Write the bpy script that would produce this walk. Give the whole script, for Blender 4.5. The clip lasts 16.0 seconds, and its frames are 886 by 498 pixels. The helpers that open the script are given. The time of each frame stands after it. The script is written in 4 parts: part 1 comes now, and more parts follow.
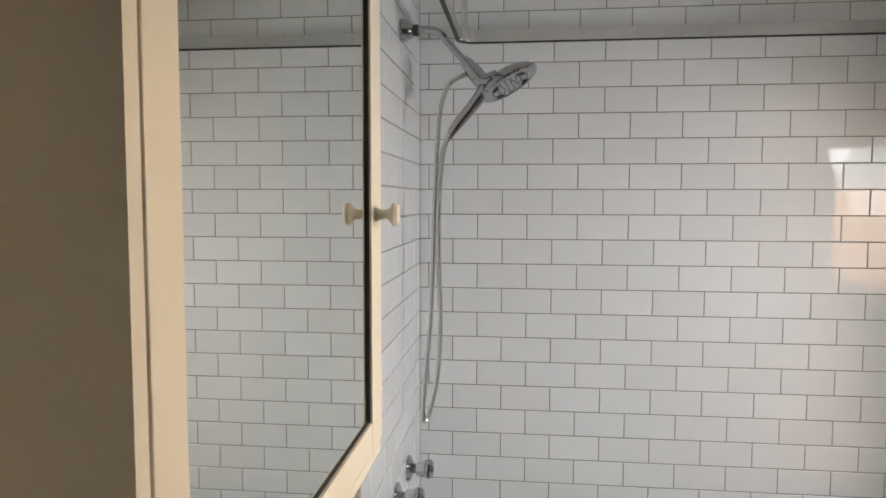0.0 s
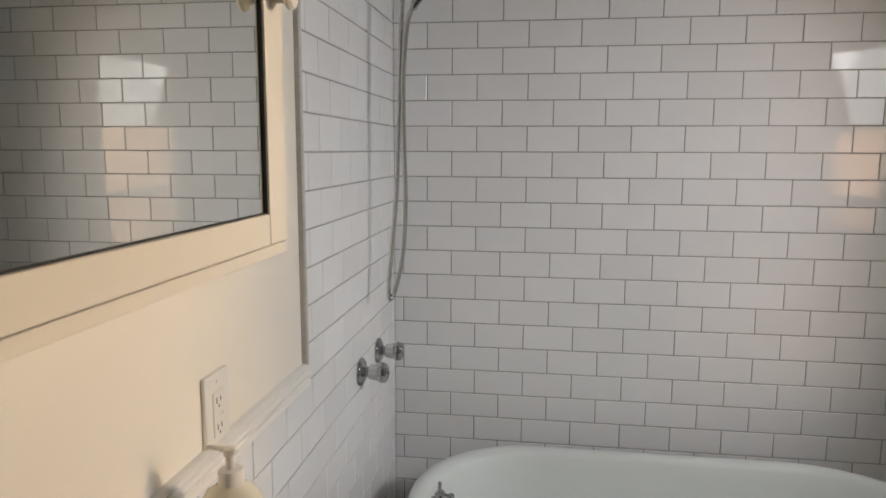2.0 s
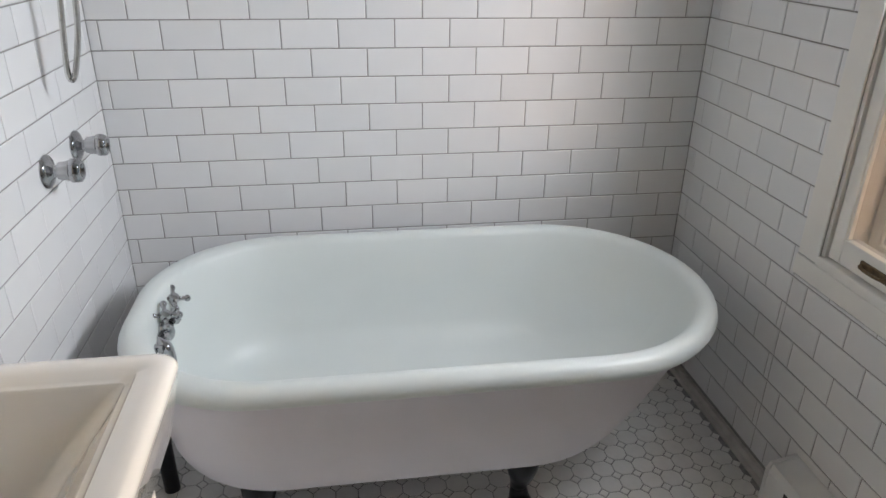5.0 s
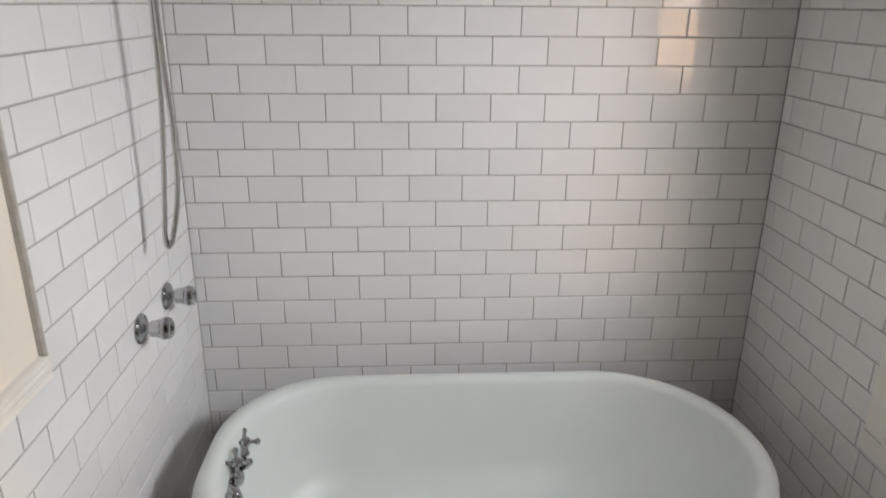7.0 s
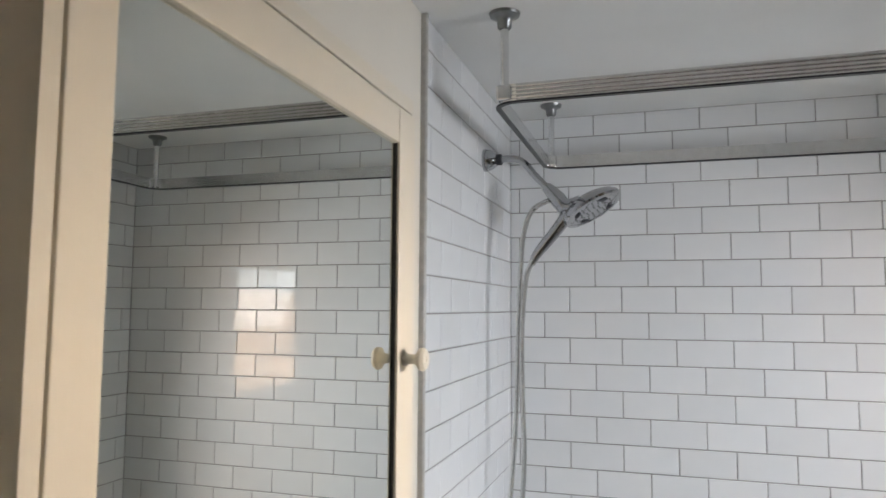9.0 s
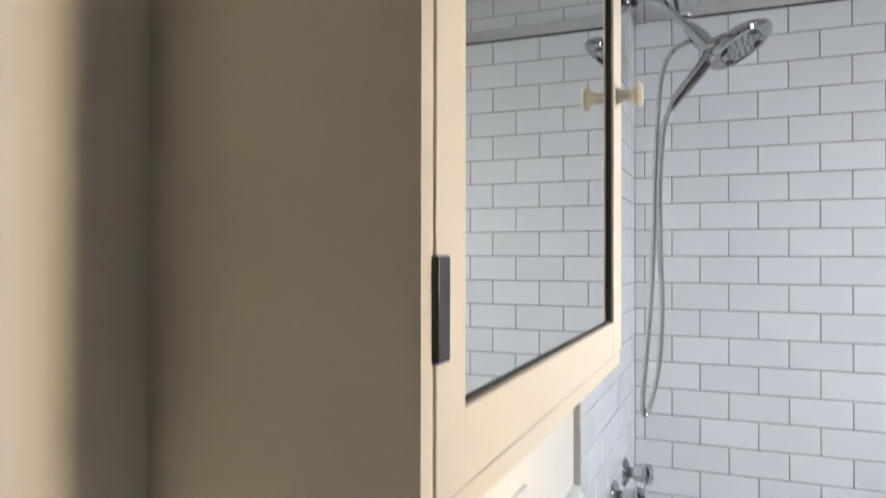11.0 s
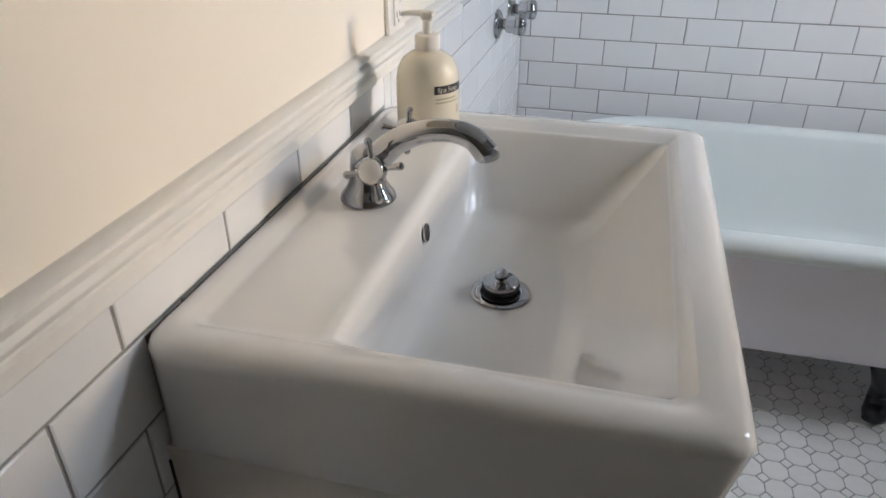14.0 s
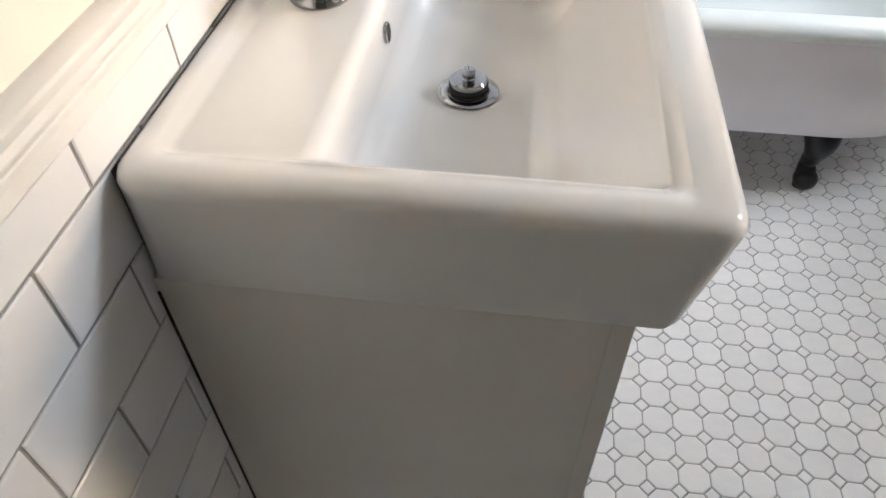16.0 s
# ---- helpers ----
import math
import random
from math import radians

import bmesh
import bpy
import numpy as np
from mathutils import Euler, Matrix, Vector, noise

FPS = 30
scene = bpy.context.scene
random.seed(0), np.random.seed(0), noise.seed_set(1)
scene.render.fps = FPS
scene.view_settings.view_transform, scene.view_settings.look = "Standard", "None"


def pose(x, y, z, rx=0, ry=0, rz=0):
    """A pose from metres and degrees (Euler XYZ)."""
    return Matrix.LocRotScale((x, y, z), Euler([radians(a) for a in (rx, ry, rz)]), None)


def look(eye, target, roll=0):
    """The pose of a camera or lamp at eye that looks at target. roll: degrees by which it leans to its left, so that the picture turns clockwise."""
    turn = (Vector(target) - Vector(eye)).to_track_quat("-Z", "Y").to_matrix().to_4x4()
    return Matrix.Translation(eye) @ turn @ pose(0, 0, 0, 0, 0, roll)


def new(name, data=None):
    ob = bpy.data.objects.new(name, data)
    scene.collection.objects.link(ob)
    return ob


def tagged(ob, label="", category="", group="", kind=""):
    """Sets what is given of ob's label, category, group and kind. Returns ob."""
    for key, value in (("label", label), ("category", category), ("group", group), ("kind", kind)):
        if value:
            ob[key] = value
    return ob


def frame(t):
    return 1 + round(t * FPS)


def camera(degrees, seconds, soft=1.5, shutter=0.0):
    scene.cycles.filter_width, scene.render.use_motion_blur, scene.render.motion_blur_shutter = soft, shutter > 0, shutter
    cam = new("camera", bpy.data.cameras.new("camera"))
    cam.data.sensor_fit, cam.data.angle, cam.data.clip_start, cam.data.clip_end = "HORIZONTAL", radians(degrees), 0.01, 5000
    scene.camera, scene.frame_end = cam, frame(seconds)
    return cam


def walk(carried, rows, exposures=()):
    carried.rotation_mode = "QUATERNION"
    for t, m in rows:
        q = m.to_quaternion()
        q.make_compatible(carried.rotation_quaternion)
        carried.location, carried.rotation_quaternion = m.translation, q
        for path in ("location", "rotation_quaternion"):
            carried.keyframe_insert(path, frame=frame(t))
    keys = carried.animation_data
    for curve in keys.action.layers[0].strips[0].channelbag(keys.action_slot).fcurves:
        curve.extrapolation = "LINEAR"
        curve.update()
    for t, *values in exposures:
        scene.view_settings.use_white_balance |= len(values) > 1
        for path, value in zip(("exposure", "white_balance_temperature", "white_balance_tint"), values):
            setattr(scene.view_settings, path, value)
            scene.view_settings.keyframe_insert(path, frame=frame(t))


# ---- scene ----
cam = camera(65.0, 16.0, shutter=0.22)
PATH = [
    (0, (0.322, -2.178, 1.63), (0.096, -0.197, 1.489), 0.1),
    (0.5, (0.375, -2.166, 1.558), (0.078, -0.194, 1.417), 0.0),
    (1, (0.41, -2.169, 1.527), (0.116, -0.196, 1.385), 0.1),
    (1.5, (0.432, -2.174, 1.491), (0.141, -0.203, 1.318), 0.2),
    (2, (0.467, -2.155, 1.435), (0.184, -0.195, 1.153), 0.2),
    (2.5, (0.528, -2.147, 1.39), (0.249, -0.207, 0.989), 0.2),
    (3, (0.577, -2.138, 1.347), (0.321, -0.221, 0.839), 0.3),
    (3.5, (0.591, -2.122, 1.323), (0.471, -0.223, 0.709), -0.1),
    (4, (0.623, -2.091, 1.317), (0.879, -0.252, 0.575), 0.6),
    (4.2, (0.609, -2.069, 1.325), (0.903, -0.253, 0.54), 0.9),
    (6.3, (0.678, -1.928, 1.44), (0.867, -0.131, 0.583), 0.3),
    (6.5, (0.666, -1.94, 1.481), (0.834, -0.124, 0.66), 0.3),
    (7, (0.631, -1.969, 1.593), (0.739, -0.087, 0.925), 0.5),
    (7.5, (0.687, -2.038, 1.658), (0.608, -0.067, 1.333), 0.5),
    (8, (0.656, -2.079, 1.707), (0.375, -0.1, 1.667), 0.3),
    (8.5, (0.565, -2.135, 1.693), (0.116, -0.19, 1.819), 0.5),
    (8.7, (0.51, -2.15, 1.688), (-0.002, -0.224, 1.853), 0.5),
    (10.8, (0.285, -2.133, 1.464), (-0.502, -0.298, 1.592), 0.2),
    (11, (0.26, -2.14, 1.431), (-0.501, -0.29, 1.45), 0.1),
    (11.5, (0.251, -2.159, 1.387), (-0.429, -0.309, 1.049), 0.1),
    (12, (0.237, -2.175, 1.365), (-0.406, -0.358, 0.831), -0.1),
    (12.5, (0.26, -2.187, 1.32), (-0.351, -0.404, 0.651), -0.1),
    (13, (0.291, -2.212, 1.284), (-0.274, -0.459, 0.505), -0.1),
    (13.2, (0.307, -2.219, 1.264), (-0.244, -0.479, 0.447), -0.4),
    (13.5, (0.322, -2.229, 1.249), (-0.2, -0.516, 0.358), -0.7),
    (14, (0.332, -2.23, 1.236), (-0.111, -0.551, 0.245), -0.1),
    (14.5, (0.343, -2.238, 1.219), (-0.027, -0.626, 0.094), -0.6),
    (15, (0.342, -2.239, 1.216), (0.063, -0.832, -0.178), -0.9),
    (15.5, (0.339, -2.242, 1.23), (0.088, -0.874, -0.207), -0.7),
    (16, (0.289, -2.22, 1.23), (0.092, -0.849, -0.213), -0.7),
]
walk(cam, [(t, look(e, g, r)) for t, e, g, r in PATH], exposures=[(0, -0.7, 7200, 14), (0.5, -0.8, 7400, 18), (1.0, -0.83, 7400, 18), (2.0, -1.1, 7350, 16), (3.0, -1.08, 7050, 18), (4.2, -0.47, 6750, 15), (6.5, -0.6, 6850, 14), (7.0, -0.68, 7200, 16), (7.5, -0.88, 7700, 19), (8.0, -0.88, 7350, 15), (8.5, -0.74, 6950, 13), (11.0, -0.3, 6400, 13), (12.2, -1.0, 6300, 12), (13.0, -0.92, 6250, 12), (14.0, -0.6, 6300, 14), (14.5, -0.28, 6350, 13), (15.0, 0.2, 6450, 14), (16.0, 0.24, 6500, 14)])

# ---- light ----
world = bpy.data.worlds.new("world")
world.use_nodes = True
scene.world = world
wnt = world.node_tree
sky = wnt.nodes.new("ShaderNodeTexSky")
sky.sky_type = "NISHITA"
sky.sun_disc = False
sky.sun_elevation, sky.sun_rotation = radians(32), radians(250)
wnt.links.new(sky.outputs[0], wnt.nodes["Background"].inputs[0])
wnt.nodes["Background"].inputs[1].default_value = 0.15

sun = new("sun", bpy.data.lights.new("sun", "SUN"))
sun.data.energy, sun.data.angle, sun.data.color = 5.0, radians(0.5), (1.0, 0.86, 0.68)
sun.matrix_world = look((-6, -3, 5), (3, 1.5, 0))

# Daylight of the sky, standing in the upper sash of the window
day = new("window_daylight", bpy.data.lights.new("window_daylight", "AREA"))
day.data.shape, day.data.size, day.data.size_y = "RECTANGLE", 0.38, 0.34
day.data.energy, day.data.color = 14.0, (0.83, 0.915, 1.0)
day.data.spread = radians(112)
day.matrix_world = look((1.868, -1.12, 1.71), (0.868, -0.74, 1.22))


# ---- materials ----
def material(name, color, rough=0.5, metal=0.0, grain=0.04, scale=30.0, bump=0.0, bump_scale=200.0,
             stain=0.0, stain_color=(0.4, 0.36, 0.3), stain_scale=3.0, random_amount=0.0, coat=0.0, rough_var=0.0):
    m = bpy.data.materials.new(name)
    m.use_nodes = True
    nt = m.node_tree
    b = nt.nodes["Principled BSDF"]
    L = nt.links.new
    b.inputs["Roughness"].default_value = rough
    b.inputs["Metallic"].default_value = metal
    b.inputs["Coat Weight"].default_value = coat
    b.inputs["Coat Roughness"].default_value = 0.04
    tc = nt.nodes.new("ShaderNodeTexCoord")

    def noise_at(s, detail=4.0):
        n = nt.nodes.new("ShaderNodeTexNoise")
        n.inputs["Scale"].default_value, n.inputs["Detail"].default_value = s, detail
        L(tc.outputs["Object"], n.inputs["Vector"])
        return n

    n1 = noise_at(scale)
    ramp = nt.nodes.new("ShaderNodeMapRange")
    ramp.inputs["From Min"].default_value, ramp.inputs["From Max"].default_value = 0.3, 0.7
    ramp.inputs["To Min"].default_value, ramp.inputs["To Max"].default_value = 1 - grain, 1 + grain
    L(n1.outputs["Fac"], ramp.inputs["Value"])
    fac = ramp.outputs[0]
    if random_amount:
        info = nt.nodes.new("ShaderNodeObjectInfo")
        geo = nt.nodes.new("ShaderNodeNewGeometry")
        add = nt.nodes.new("ShaderNodeMath")
        add.operation = "ADD"
        L(info.outputs["Random"], add.inputs[0])
        L(geo.outputs["Random Per Island"], add.inputs[1])
        fr = nt.nodes.new("ShaderNodeMath")
        fr.operation = "FRACT"
        L(add.outputs[0], fr.inputs[0])
        mr = nt.nodes.new("ShaderNodeMapRange")
        mr.inputs["To Min"].default_value, mr.inputs["To Max"].default_value = 1 - random_amount, 1 + random_amount * 0.4
        L(fr.outputs[0], mr.inputs["Value"])
        mul = nt.nodes.new("ShaderNodeMath")
        mul.operation = "MULTIPLY"
        L(fac, mul.inputs[0])
        L(mr.outputs[0], mul.inputs[1])
        fac = mul.outputs[0]
    mix = nt.nodes.new("ShaderNodeVectorMath")
    mix.operation = "SCALE"
    mix.inputs[0].default_value = color
    L(fac, mix.inputs["Scale"])
    out = mix.outputs[0]
    if stain:
        n2 = noise_at(stain_scale, 6.0)
        sr = nt.nodes.new("ShaderNodeMapRange")
        sr.inputs["From Min"].default_value, sr.inputs["From Max"].default_value = 0.5, 0.75
        sr.inputs["To Min"].default_value, sr.inputs["To Max"].default_value = 0.0, stain
        L(n2.outputs["Fac"], sr.inputs["Value"])
        mc = nt.nodes.new("ShaderNodeMix")
        mc.data_type = "RGBA"
        L(sr.outputs[0], mc.inputs["Factor"])
        L(out, mc.inputs["A"])
        mc.inputs["B"].default_value = (*stain_color, 1)
        out = mc.outputs["Result"]
    L(out, b.inputs["Base Color"])
    if rough_var:
        rr = nt.nodes.new("ShaderNodeMapRange")
        rr.inputs["To Min"].default_value, rr.inputs["To Max"].default_value = max(0.01, rough - rough_var), rough + rough_var
        L(noise_at(scale * 0.4).outputs["Fac"], rr.inputs["Value"])
        L(rr.outputs[0], b.inputs["Roughness"])
    if bump:
        bp = nt.nodes.new("ShaderNodeBump")
        bp.inputs["Strength"].default_value, bp.inputs["Distance"].default_value = 1.0, bump
        L(noise_at(bump_scale, 3.0).outputs["Fac"], bp.inputs["Height"])
        L(bp.outputs[0], b.inputs["Normal"])
    return m


M_TILE = material("glazed white wall tile", (0.80, 0.80, 0.80), 0.038, grain=0.012, scale=12, bump=0.00012, bump_scale=14, random_amount=0.05, rough_var=0.015)
M_GROUT = material("grey grout", (0.31, 0.30, 0.285), 0.9, grain=0.15, scale=60, bump=0.0006, bump_scale=600, stain=0.3, stain_color=(0.2, 0.18, 0.15))
M_FLOOR_TILE = material("matt white floor tile", (0.80, 0.79, 0.77), 0.32, grain=0.03, scale=40, bump=0.0002, bump_scale=60, random_amount=0.05, stain=0.12, stain_color=(0.55, 0.5, 0.44), stain_scale=9, rough_var=0.08)
M_FLOOR_GROUT = material("grey floor grout", (0.32, 0.315, 0.31), 0.95, grain=0.2, scale=70, bump=0.0006, bump_scale=500, stain=0.4, stain_color=(0.16, 0.14, 0.12), stain_scale=6)
M_PLASTER = material("cream wall paint", (0.82, 0.765, 0.675), 0.55, grain=0.018, scale=4, bump=0.0002, bump_scale=130, stain=0.05, stain_color=(0.7, 0.62, 0.5), stain_scale=2)
# dark brown set on the unseen near wall to hold down bounced light
M_NEAR = material("dark tone for unseen wall", (0.42, 0.36, 0.29), 0.6, grain=0.05, scale=4, bump=0.0002, bump_scale=130, stain=0.1, stain_color=(0.2, 0.16, 0.12), stain_scale=2)
M_CEILING = material("white ceiling paint", (0.78, 0.78, 0.77), 0.8, grain=0.02, scale=5, bump=0.0004, bump_scale=120)
M_CABINET = material("off-white satin cabinet paint", (0.82, 0.75, 0.635), 0.38, grain=0.02, scale=7, bump=0.00015, bump_scale=90, stain=0.06, stain_color=(0.6, 0.52, 0.42), stain_scale=5)
M_VANITY = material("white satin vanity paint", (0.78, 0.745, 0.69), 0.35, grain=0.02, scale=7, bump=0.00015, bump_scale=90, stain=0.05, stain_color=(0.6, 0.54, 0.46), stain_scale=5)
M_TRIM = material("white trim paint", (0.78, 0.76, 0.72), 0.35, grain=0.02, scale=12, bump=0.0001, bump_scale=60, stain=0.08, stain_color=(0.5, 0.45, 0.38), stain_scale=8)
M_STRIP = material("grey aged edge trim", (0.45, 0.43, 0.40), 0.4, grain=0.12, scale=50, bump=0.0003, bump_scale=120)
M_PORCELAIN = material("white glazed porcelain", (0.80, 0.785, 0.76), 0.05, grain=0.01, scale=6, coat=1.0, bump=0.00010, bump_scale=9)
M_ENAMEL = material("white bath enamel", (0.66, 0.70, 0.685), 0.40, grain=0.012, scale=6, bump=0.0003, bump_scale=10, stain=0.06, stain_color=(0.66, 0.66, 0.6), stain_scale=5, rough_var=0.04)
M_TUB_PAINT = material("pale grey bath paint", (0.76, 0.735, 0.775), 0.42, grain=0.02, scale=8, bump=0.0004, bump_scale=50, stain=0.1, stain_color=(0.55, 0.52, 0.52), stain_scale=6)
M_IRON = material("black painted iron", (0.012, 0.013, 0.015), 0.28, grain=0.2, scale=40, bump=0.0006, bump_scale=60)
M_CHROME = material("polished chrome", (0.43, 0.43, 0.44), 0.04, 1.0, grain=0.03, scale=25, rough_var=0.03)
M_STEEL = material("brushed steel hose", (0.58, 0.57, 0.55), 0.16, 1.0, grain=0.1, scale=120)
M_ALU = material("polished aluminium rail", (0.74, 0.74, 0.74), 0.2, 1.0, grain=0.05, scale=60, rough_var=0.06)
M_GALV = material("dull grey metal flange", (0.24, 0.24, 0.24), 0.35, 0.8, grain=0.12, scale=60)
M_NOZZLE = material("dark rubber nozzle", (0.03, 0.03, 0.035), 0.5)
M_ACRYLIC = material("frosted clear acrylic", (0.50, 0.50, 0.51), 0.16, grain=0.05, scale=50, coat=0.6)
M_BLACK = material("black plastic", (0.012, 0.012, 0.012), 0.35, grain=0.1, scale=60)
M_GAP = material("dark gap", (0.05, 0.045, 0.04), 0.8)
M_SEAL = material("aged brown sealant", (0.11, 0.09, 0.075), 0.6, grain=0.2, scale=60)
M_BOTTLE = material("cream plastic bottle", (0.74, 0.68, 0.54), 0.24, grain=0.015, scale=10, coat=0.2)
M_PUMP = material("white plastic pump", (0.78, 0.74, 0.68), 0.35, grain=0.02, scale=20)
M_LABEL = material("black label print", (0.015, 0.013, 0.012), 0.4)
M_INK = material("grey label print", (0.42, 0.38, 0.25), 0.5)
M_LETTER = material("white label lettering", (0.75, 0.7, 0.6), 0.5)
M_PLATE = material("white plastic wall plate", (0.76, 0.73, 0.67), 0.35, grain=0.015, scale=20, bump=0.0001, bump_scale=80)
M_IVORY = material("aged ivory switch toggle", (0.62, 0.50, 0.28), 0.35, grain=0.05, scale=60)
M_BRONZE = material("antique bronze", (0.14, 0.10, 0.06), 0.45, 0.7, grain=0.3, scale=80, bump=0.0003, bump_scale=200)
M_HEATER = material("white enamelled heater metal", (0.82, 0.81, 0.79), 0.4, grain=0.03, scale=15)
M_BASE = material("grey stone base strip", (0.50, 0.48, 0.45), 0.5, grain=0.15, scale=25, stain=0.4, stain_color=(0.15, 0.14, 0.13), stain_scale=8)
M_RUBBER = material("black rubber", (0.012, 0.012, 0.012), 0.6)
M_MIRROR = material("silvered mirror glass", (0.775, 0.785, 0.74), 0.012, 1.0, grain=0.0)
M_GLOBE = material("frosted white lamp glass", (0.78, 0.77, 0.74), 0.3, grain=0.01, scale=8, coat=0.3)
M_EXT_TRIM = material("white exterior window paint", (0.78, 0.77, 0.74), 0.45, grain=0.05, scale=20, stain=0.2)
M_SUNWOOD = material("orange cedar siding", (0.62, 0.33, 0.17), 0.7, grain=0.15, scale=9, stain=0.3, stain_color=(0.4, 0.2, 0.1))
M_FENCE = material("weathered grey fence board", (0.40, 0.37, 0.33), 0.85, grain=0.2, scale=14, bump=0.001, bump_scale=40, random_amount=0.2)
M_SOIL = material("bare garden soil", (0.12, 0.10, 0.08), 0.95, grain=0.3, scale=6, stain=0.6, stain_color=(0.06, 0.09, 0.03), stain_scale=2)
M_LEAF = material("garden foliage", (0.07, 0.12, 0.04), 0.6, grain=0.3, scale=4, random_amount=0.4)

M_GLASS = bpy.data.materials.new("clear window glass")
M_GLASS.use_nodes = True
gb = M_GLASS.node_tree.nodes["Principled BSDF"]
gb.inputs["Transmission Weight"].default_value = 1.0
gb.inputs["Roughness"].default_value = 0.0
gb.inputs["IOR"].default_value = 1.45


# ---- building helpers ----
def thing(name, label="", category="", group="", kind="", at=(0, 0, 0)):
    ob = new(name)
    ob.location = at
    ob.empty_display_size = 0.05
    return tagged(ob, label, category, group, kind)


def part(name, bm, mat, parent=None, label="", smooth=False, kind=""):
    me = bpy.data.meshes.new(name)
    bmesh.ops.recalc_face_normals(bm, faces=bm.faces)
    bm.to_mesh(me)
    bm.free()
    me.materials.append(mat)
    if smooth:
        me.polygons.foreach_set("use_smooth", [True] * len(me.polygons))
        me.set_sharp_from_angle(angle=radians(40))
    ob = new(name, me)
    if parent:
        ob.parent = parent
    return tagged(ob, label, kind=kind)


def box(a, b, bevel=0.0, seg=2, bm=None):
    own = bmesh.new()
    bmesh.ops.create_cube(own, size=1)
    for v in own.verts:
        v.co = Vector([(a[i] + b[i]) / 2 + v.co[i] * (b[i] - a[i]) for i in range(3)])
    if bevel:
        bmesh.ops.bevel(own, geom=own.edges[:], offset=bevel, segments=seg, profile=0.5, affect="EDGES")
    if bm is None:
        return own
    me = bpy.data.meshes.new("tmp")
    own.to_mesh(me)
    own.free()
    bm.from_mesh(me)
    bpy.data.meshes.remove(me)
    return bm


def lathe(profile, at=(0, 0, 0), axis=(0, 0, 1), seg=32, bm=None, flute=None):
    """Turns (radius, height) pairs about an axis through at. flute: (count, depth, first, last) ribs on these rings."""
    bm = bm or bmesh.new()
    q = Vector((0, 0, 1)).rotation_difference(Vector(axis).normalized())
    rings = []
    for i, (r, z) in enumerate(profile):
        if r < 1e-6:
            rings.append([bm.verts.new(Vector(at) + q @ Vector((0, 0, z)))])
            continue
        ring = []
        for s in range(seg):
            a = 2 * math.pi * s / seg
            k = 1.0
            if flute and flute[2] <= i <= flute[3]:
                k = 1 - flute[1] * (0.5 - 0.5 * math.cos(a * flute[0]))
            ring.append(bm.verts.new(Vector(at) + q @ Vector((r * k * math.cos(a), r * k * math.sin(a), z))))
        rings.append(ring)
    skin(bm, rings)
    return bm


def skin(bm, rings, closed=True):
    for p, q in zip(rings, rings[1:]):
        n = max(len(p), len(q))
        for s in range(n if closed else n - 1):
            t = (s + 1) % n
            if len(p) == 1 and len(q) > 1:
                bm.faces.new((p[0], q[s], q[t]))
            elif len(q) == 1 and len(p) > 1:
                bm.faces.new((p[s], q[0], p[t]))
            elif len(p) > 1:
                bm.faces.new((p[s], q[s], q[t], p[t]))


def smooth_path(pts, per=8):
    pts = [Vector(p) for p in pts]
    out = []
    for i in range(len(pts) - 1):
        p0, p1, p2, p3 = pts[max(i - 1, 0)], pts[i], pts[i + 1], pts[min(i + 2, len(pts) - 1)]
        for s in range(per):
            t = s / per
            out.append(0.5 * ((2 * p1) + (p2 - p0) * t + (2 * p0 - 5 * p1 + 4 * p2 - p3) * t * t + (3 * p1 - p0 - 3 * p2 + p3) * t ** 3))
    return out + [pts[-1]]


def tube(pts, radii, seg=12, per=8, bm=None, smooth_it=True, squash=1.0):
    """Sweeps a round section along a smooth path; radii: one, or one for each given point."""
    bm = bm or bmesh.new()
    n = len(pts)
    path = smooth_path(pts, per) if smooth_it else [Vector(p) for p in pts]
    if isinstance(radii, (int, float)):
        rs = [radii] * len(path)
    else:
        rs = [float(v) for v in np.interp(np.linspace(0, n - 1, len(path)), range(n), radii)]
    tang = [(path[min(i + 1, len(path) - 1)] - path[max(i - 1, 0)]).normalized() for i in range(len(path))]
    side = tang[0].orthogonal().normalized()
    rings = []
    for p, t, r in zip(path, tang, rs):
        side = (side - t * side.dot(t)).normalized()
        up = t.cross(side)
        rings.append([bm.verts.new(p + (side * math.cos(a) + up * math.sin(a) * squash) * r)
                      for a in [2 * math.pi * s / seg for s in range(seg)]])
    skin(bm, rings)
    bm.faces.new(rings[0])
    bm.faces.new(rings[-1])
    return bm


def ball(at, r, bm=None, seg=16, flat=(1, 1, 1)):
    bm = bm or bmesh.new()
    bmesh.ops.create_uvsphere(bm, u_segments=seg, v_segments=max(6, seg // 2), radius=r,
                              matrix=Matrix.Translation(at) @ Matrix.Diagonal((*flat, 1)))
    return bm


def prism(profile, axis, a, b, bm=None):
    """Extrudes a closed profile of two coordinates along an axis (0, 1 or 2) from a to b."""
    bm = bm or bmesh.new()
    def put(u, v, w):
        c = [u, v]
        c.insert(axis, w)
        return bm.verts.new(c)
    r0, r1 = [put(u, v, a) for u, v in profile], [put(u, v, b) for u, v in profile]
    skin(bm, [r0, r1])
    bm.faces.new(r0)
    bm.faces.new(r1)
    return bm


# ---- the room ----
WIDE, HIGH, NEAR = 1.722, 2.27, -3.9       # right wall, ceiling, wall behind
PX, PZ, Z0 = 0.154, 0.0775, 0.50          # tile module and one joint's height
GROUT = 0.0031
PROUD = 0.0022
WIN_Y0, WIN_Y1, WIN_Z0, WIN_Z1 = -1.53, -0.672, 0.665, 1.93

